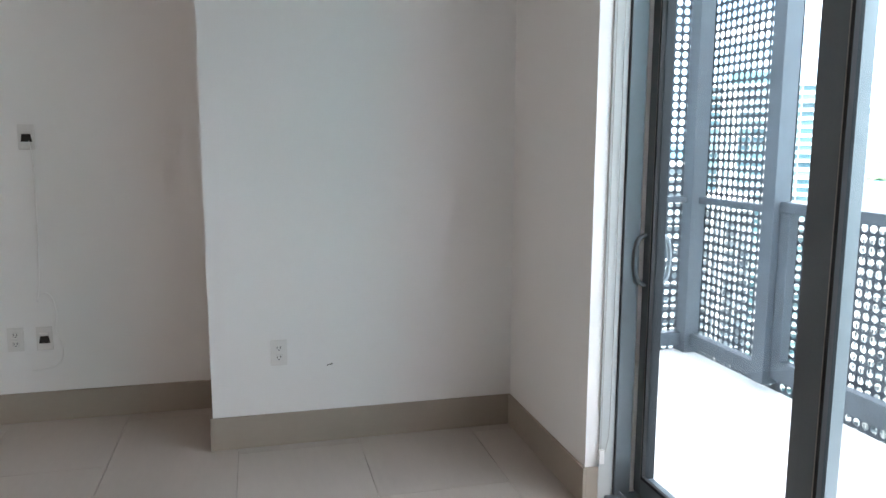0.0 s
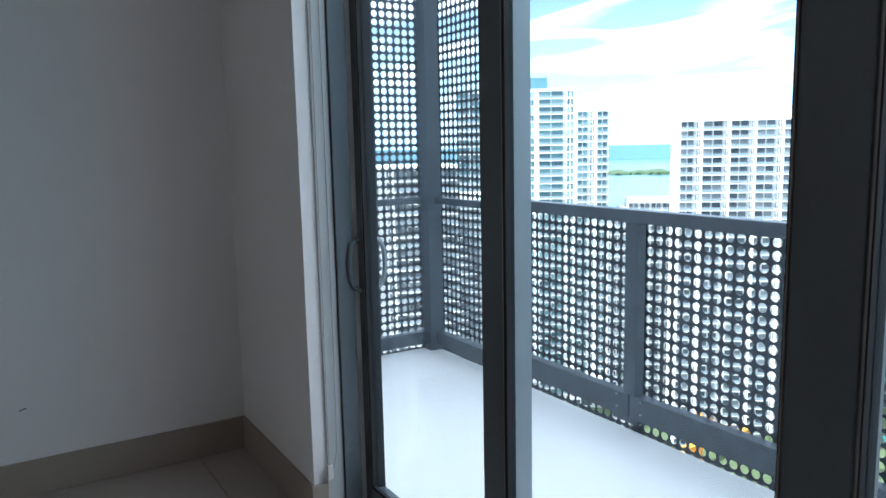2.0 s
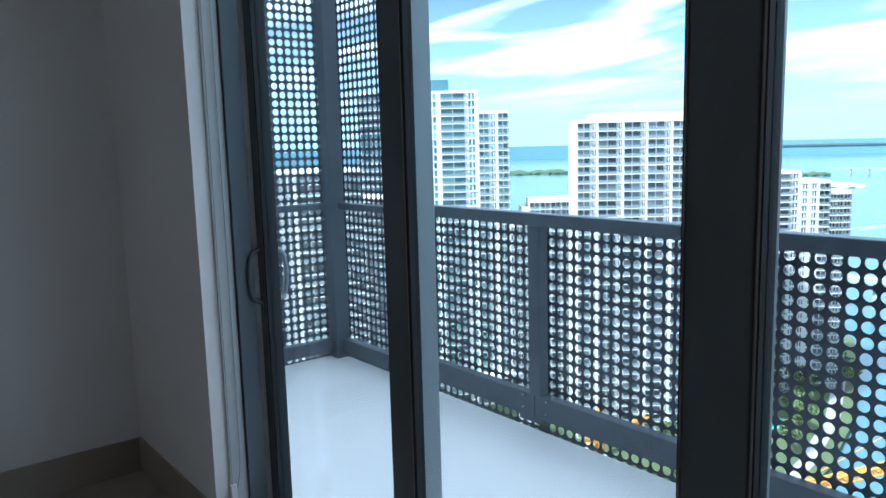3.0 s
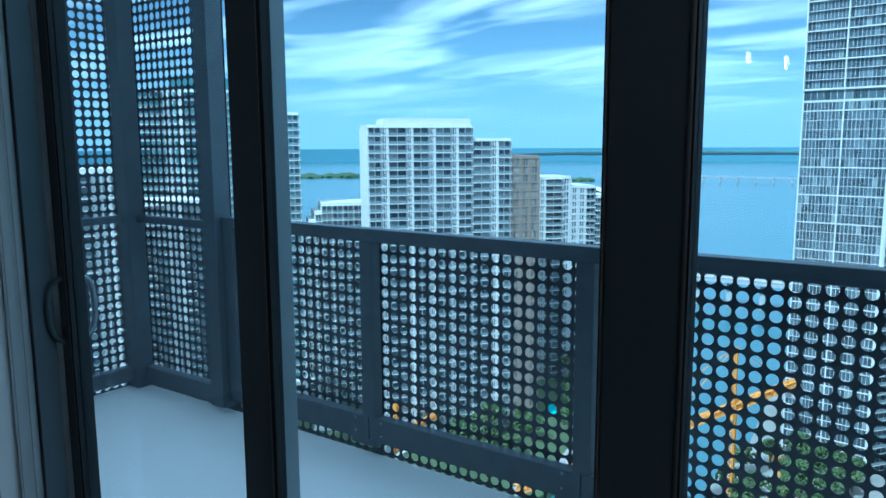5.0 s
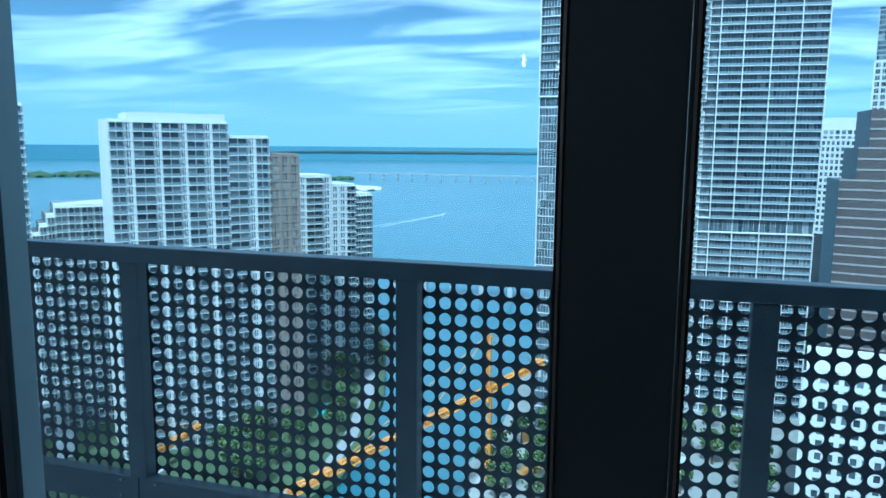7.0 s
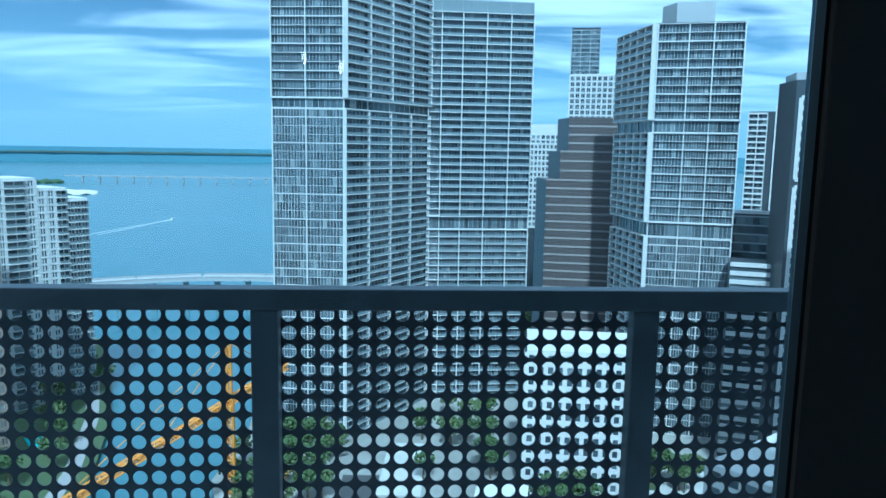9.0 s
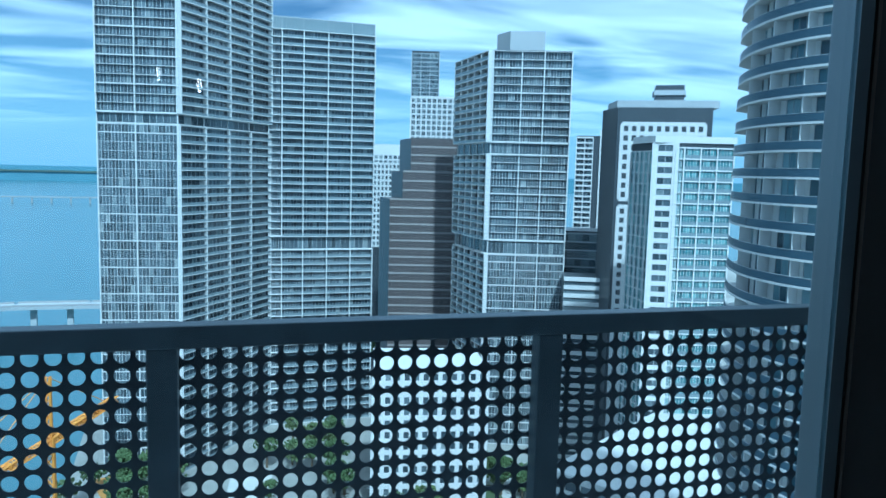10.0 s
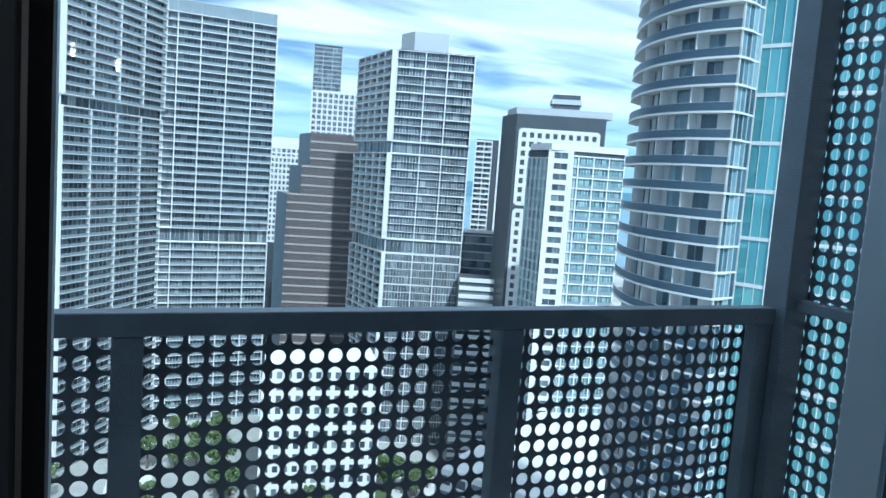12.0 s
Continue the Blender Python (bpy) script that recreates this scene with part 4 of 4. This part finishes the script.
def tree(name, label, seed, mat):
    rnd = random.Random(seed)
    e = empty(name, label, "tree", (0, 0, GZ))
    bm = bmesh.new()
    bmesh.ops.create_cone(bm, cap_ends=True, segments=7, radius1=0.45, radius2=0.2, depth=5, matrix=Matrix.Translation((0, 0, 2.5)))
    for k in range(4):
        a = k * 1.6 + rnd.random()
        bmesh.ops.create_cone(bm, cap_ends=True, segments=5, radius1=0.18, radius2=0.06, depth=3.4,
                              matrix=Matrix.Translation((0, 0, 4.6)) @ Matrix.Rotation(a, 4, "Z") @ Matrix.Rotation(radians(42), 4, "Y") @ Matrix.Translation((0, 0, 1.6)))
    part("trunk", bm, M_BARK, e)
    bm = bmesh.new()
    for k in range(150):
        a, r, z = rnd.uniform(0, math.tau), 4.2 * math.sqrt(rnd.random()), rnd.uniform(-1, 1)
        r *= math.sqrt(max(0.15, 1 - z * z))
        m = Matrix.Translation((r * math.cos(a), r * math.sin(a), 7.2 + 2.4 * z)) @ Euler((rnd.random() * 3, rnd.random() * 3, rnd.random() * 3)).to_matrix().to_4x4()
        bmesh.ops.create_icosphere(bm, subdivisions=1, radius=rnd.uniform(0.4, 0.85), matrix=m @ Matrix.Diagonal((1, 0.8, 0.35, 1)))
    part("crown", bm, mat, e)
    return e


tree_a = tree("tree", "broad green street tree with uneven crown", 3, M_LEAF)
tree_b = tree("tree", "bright green park tree with loose crown", 4, M_LEAF2)
tree_a.location, tree_b.location = (262, 196, GZ), (300, 262, GZ)
for t_ in (tree_a, tree_b):
    t_["group"] = "trees below the balcony"
spots = []
while len(spots) < 120:
    a, r = radians(rnd.uniform(36.5, 55)), rnd.uniform(235, 640)
    x, y = r * math.cos(a), r * math.sin(a)
    if not (150 < x < 262 and 120 < y < 285) and not (280 < x < 345 and 120 < y < 185) and not (315 < x < 358 and 280 < y < 330):
        spots.append((x, y))
spots += [(rnd.uniform(190, 235), rnd.uniform(116, 136)) for _ in range(14)] + [(240 + 8 * k + rnd.uniform(-3, 3), 112 + 3.0 * k + rnd.uniform(-2, 4)) for k in range(12)]
spots += [(rnd.uniform(206, 258), rnd.uniform(16, 50)) for _ in range(26)] + [(rnd.uniform(226, 300), rnd.uniform(-36, 0) - 0.5 * 20) for _ in range(14)]
spots += [(390 + rnd.uniform(-30, 40), -78 + rnd.uniform(-5, 5)) for _ in range(12)] + [(rnd.uniform(214, 232), rnd.uniform(-100, -78)) for _ in range(12)]
spots += [(rnd.uniform(196, 204), rnd.uniform(-74, -40)) for _ in range(8)] + [(318 + rnd.uniform(-2, 18), rnd.uniform(126, 138)) for _ in range(8)]
for k, (x, y) in enumerate(spots):
    sc = rnd.uniform(0.8, 1.35)
    copy_thing(tree_a if k % 3 else tree_b, pose(x, y, GZ, 0, 0, rnd.uniform(0, 360)) @ Matrix.Diagonal((sc, sc, sc, 1)))


def lattice(p, q, w, panels, chord=0.22):
    """A square lattice girder from p to q: four chords and zigzag bracing on each side."""
    p, q = Vector(p), Vector(q)
    u = (q - p).normalized()
    s = (u.cross(Vector((0, 0, 1))) if abs(u.z) < 0.9 else Vector((1, 0, 0))).normalized()
    v = u.cross(s)
    bm = bmesh.new()
    L = (q - p).length

    def bar(a, b, r):
        d = (b - a).normalized()
        i = d.orthogonal().normalized() * r
        j = d.cross(i)
        lo, hi = [[bm.verts.new(c + i * x + j * y) for x, y in ((-1, -1), (1, -1), (1, 1), (-1, 1))] for c in (a, b)]
        for k in range(4):
            bm.faces.new((lo[k], lo[(k + 1) % 4], hi[(k + 1) % 4], hi[k]))
    corners = [(s * x + v * y) * w / 2 for x, y in ((-1, -1), (1, -1), (1, 1), (-1, 1))]
    for c in corners:
        bar(p + c, q + c, chord)
    for k in range(panels):
        a, b = p + u * (L * k / panels), p + u * (L * (k + 1) / panels)
        for i in range(4):
            c0, c1 = corners[i], corners[(i + 1) % 4]
            bar(a + (c0 if k % 2 else c1), b + (c1 if k % 2 else c0), chord * 0.6)
            bar(a + c0, a + c1, chord * 0.5)
    bmesh.ops.recalc_face_normals(bm, faces=bm.faces[:])
    return bm


def tower_crane(label, base, zjib, ztop, jib, counter):
    x0, y0 = base
    e = empty("tower_crane", label, "crane", (x0, y0, GZ))
    hj, ht = zjib - GZ, ztop - GZ
    part("footing", block(-3, 3, -3, 3, 0, 1.2, 0.1), M_CONC, e, "concrete footing")
    part("mast", lattice((0, 0, 1.2), (0, 0, hj + 1.5), 2.0, max(6, int(hj / 2.6))), M_CRANE, e)
    part("tower_head", lattice((0, 0, hj + 1.5), (0, 0, ht), 1.2, 5), M_CRANE, e)
    tip, tail = Vector((jib[0] - x0, jib[1] - y0, hj)), Vector((counter[0] - x0, counter[1] - y0, hj))
    part("jib", lattice((0, 0, hj), tip, 1.7, max(6, int(tip.length / 2.6))), M_CRANE, e)
    part("counter_jib", lattice((0, 0, hj), tail, 1.9, max(3, int(tail.length / 2.6))), M_CRANE, e)
    c = tail * 0.9 + Vector((0, 0, hj * 0.1))
    part("counterweight", block(c.x - 1.6, c.x + 1.6, c.y - 1.6, c.y + 1.6, hj - 4.2, hj - 0.9, 0.1), M_CONC, e, "grey concrete ballast")
    part("cab", block(-2.4, -1.0, -1.0, 1.0, hj - 3.2, hj - 0.9, 0.15), M_CRANE, e)
    for f in (0.4, 0.8):
        part("tie_bar", tube([(0, 0, ht), tip * f + Vector((0, 0, hj * (1 - f) + 0.9))], 0.12, 5), M_CRANE, e)
    part("tie_bar", tube([(0, 0, ht), tail * 0.85 + Vector((0, 0, hj * 0.15 + 0.9))], 0.12, 5), M_CRANE, e)


tower_crane("orange lattice tower crane with a long level jib", (215.0, 48.8), -75.0, -57.0, (134.0, 75.0), (251.0, 37.3))
tower_crane("small orange crane before the island towers", (188.6, 153.6), -99.0, -87.5, (214.0, 153.0), (182.0, 153.8))

# ---- fittings of the room ----
def plate(name, label, x, y, z, kind):
    """A wall plate facing -y."""
    e = empty(name, label, "wall plate", (x, y, z))
    part("cover", block(-0.036, 0.036, -0.006, 0.0, -0.058, 0.058, 0.002), M_WHITE, e)
    if kind == "duplex":
        for dz in (-0.022, 0.022):
            r = part("receptacle", block(-0.017, 0.017, -0.009, -0.004, dz - 0.015, dz + 0.015, 0.004), M_WHITE, e)
            for dx in (-0.007, 0.007):
                part("slot", block(dx - 0.0016, dx + 0.0016, -0.0097, -0.008, dz - 0.002, dz + 0.008), M_SLOT, r)
            part("ground_hole", block(-0.003, 0.003, -0.0097, -0.008, dz - 0.011, dz - 0.006, 0.001), M_SLOT, r)
    else:
        bm = prism([(-0.024, -0.018), (0.024, -0.018), (0.018, 0.020), (-0.018, 0.020)], 0, 0.003)
        bm.transform(Matrix.Translation((0, -0.006, -0.004)) @ Matrix.Rotation(radians(90), 4, "X"))
        part("opening", bm, M_SLOT, e, "dark cable opening")
        part("hood", block(-0.022, 0.022, -0.016, -0.005, 0.014, 0.030, 0.003), M_WHITE, e)
    return e


plate("outlet", "white duplex power outlet on the wall", -2.676, WALL_Y, 0.43, "duplex")
plate("outlet", "white duplex power outlet low in the recess", -3.893, RECESS_Y, 0.417, "duplex")
plate("cable_plate", "white cable pass-through plate low on the wall", -3.767, RECESS_Y, 0.415, "cable")
plate("cable_plate", "white cable pass-through plate high on the wall", -3.779, RECESS_Y, 1.380, "cable")
cable = [(-3.768, RECESS_Y - 0.012, 1.36), (-3.758, RECESS_Y - 0.010, 1.25), (-3.762, RECESS_Y - 0.006, 0.95), (-3.772, RECESS_Y - 0.006, 0.70), (-3.785, RECESS_Y - 0.006, 0.60),
         (-3.760, RECESS_Y - 0.012, 0.64), (-3.722, RECESS_Y - 0.012, 0.62), (-3.705, RECESS_Y - 0.010, 0.53), (-3.715, RECESS_Y - 0.010, 0.46), (-3.690, RECESS_Y - 0.008, 0.37),
         (-3.700, RECESS_Y - 0.008, 0.30), (-3.760, RECESS_Y - 0.008, 0.265), (-3.83, RECESS_Y - 0.008, 0.262)]


def smooth_path(pts, n=6):
    out = []
    P = [Vector(p) for p in pts]
    for i in range(len(P) - 1):
        p0, p1, p2, p3 = P[max(i - 1, 0)], P[i], P[i + 1], P[min(i + 2, len(P) - 1)]
        for k in range(n):
            f = k / n
            out.append(0.5 * ((2 * p1) + (p2 - p0) * f + (2 * p0 - 5 * p1 + 4 * p2 - p3) * f * f + (3 * p1 - p0 - 3 * p2 + p3) * f ** 3))
    return out + [P[-1]]


tagged(part("cable", tube(smooth_path(cable), 0.0028), M_WALL, None, "thin white cable looping down the recess wall", True), category="cable")
scuff = Boxes()
for dx, dz, w in ((0, 0, 0.016), (0.012, 0.002, 0.010), (-0.004, -0.004, 0.006)):
    scuff.span(-2.46 + dx, -2.46 + dx + w, WALL_Y - 0.0015, WALL_Y + 0.001, 0.358 + dz, 0.361 + dz)
tagged(put("wall_nick", scuff.mesh("wall_nick"), M_SLOT, None, "small dark nick in the wall paint"), category="mark", kind="structure")

# blind cord on the reveal
cord = empty("blind_cord", "thin looped blind cord with a clip on the door reveal", "cord", (-1.525, RET_Y - 0.02, 0.20))
part("cord", tube(smooth_path([(0.005, 0.006, 2.40), (0.004, 0.006, 1.2), (0.0, 0.004, 0.0)]), 0.0016, 6), M_CONC, cord)
part("cord", tube(smooth_path([(0.035, 0.006, 2.40), (0.036, 0.006, 1.1), (0.034, 0.004, 0.20), (0.022, 0.002, 0.03), (0.004, 0.004, -0.01)]), 0.0016, 6), M_CONC, cord)
part("clip", block(-0.010, 0.012, -0.006, 0.010, -0.035, 0.02, 0.003), M_WHITE, cord, "clear plastic tension clip")


# pull handles of the sliding leaf
def pull(e, x, y, z, side):
    o = e.location
    pts = [(0, 0, -0.095), (0.030, 0, -0.075), (0.042, 0, -0.03), (0.042, 0, 0.03), (0.030, 0, 0.075), (0, 0, 0.095)]
    # the outer handle takes the lit copy of the frame colour
    h = part("handle", tube(smooth_path([(x + side * a - o.x, y + b - o.y, z + c - o.z) for a, b, c in pts]), 0.009), M_FRAME_LIT if side > 0 else M_FRAME, e, "curved pull handle", True)
    part("escutcheon", block(min(x, x - side * 0.006) - o.x, max(x, x - side * 0.006) + (0.004 if side > 0 else 0.0) - o.x, y - 0.016 - o.y, y + 0.016 - o.y, z - 0.13 - o.z, z + 0.13 - o.z, 0.002), M_FRAME, h)


pull(door_a, XO - 0.027, 1.060, 0.94, -1)
pull(door_a, XO + 0.027, 1.060, 0.94, 1)

# small pendant lamps deep in the room
M_GLOW = bpy.data.materials.new("lamp_glow")
M_GLOW.use_nodes = True
M_GLOW.node_tree.nodes["Principled BSDF"].inputs["Emission Color"].default_value = (1.0, 0.93, 0.82, 1)
M_GLOW.node_tree.nodes["Principled BSDF"].inputs["Emission Strength"].default_value = 10.0
for y, z in ((0.33, 2.08), (0.06, 2.02)):
    e = empty("pendant_lamp", "small white glass pendant lamp on a thin cord", "lamp", (-6.5, y, z))
    bm = bmesh.new()
    bmesh.ops.create_cone(bm, cap_ends=True, segments=16, radius1=0.020, radius2=0.014, depth=0.06)
    part("shade", bm, M_GLOW, e, "glowing white glass shade", True)
    part("stem", tube([(0, 0, 0.03), (0, 0, CEIL - z)], 0.004, 6), M_FRAME, e)
    lamp = new("lamp_light", bpy.data.lights.new("lamp_light", "POINT"))
    lamp.data.energy, lamp.data.color, lamp.data.shadow_soft_size = 0.8, (1.0, 0.95, 0.88), 0.01
    lamp.location = (-6.5, y, z - 0.05)

# ---- floor tiles ----
TW, TL, GAP = 0.537, 1.075, 0.003
tile_me = bpy.data.meshes.new("tile")
bm = block(-TW / 2 + GAP / 2, TW / 2 - GAP / 2, -TL / 2 + GAP / 2, TL / 2 - GAP / 2, -0.012, 0.0, 0.0)
bm.to_mesh(tile_me)
bm.free()
tile_me.materials.append(M_TILE)
cut = {}
col = 0
x = -1.79 + TW / 2
while x > -9.0:
    y = 1.87 - TL / 2 + TL * (1 if col % 2 == 0 else 1.5)
    while y + TL / 2 > -4.97:
        inside = x + TW / 2 < -1.50 and x - TW / 2 > -9.0 and y - TL / 2 > -5.0 and y + TL / 2 < (WALL_Y if x + TW / 2 > WALL_L else RECESS_Y)
        x0, x1 = max(x - TW / 2 + GAP / 2, -7.0), min(x + TW / 2 - GAP / 2, -1.502)
        y1 = min(y + TL / 2 - GAP / 2, WALL_Y + 0.05 if x0 > WALL_L else RECESS_Y)
        y0 = max(y - TL / 2 + GAP / 2, -5.0)
        if inside:
            ob = new("tile", tile_me)
            ob.location, ob.parent = (x, y, 0.0), floor
        elif y1 > y0 + 0.02 and x1 > x0 + 0.02:
            part("tile", block(x0, x1, y0, y1, -0.012, 0.0), M_TILE, floor)
        y -= TL
    x -= TW
    col += 1
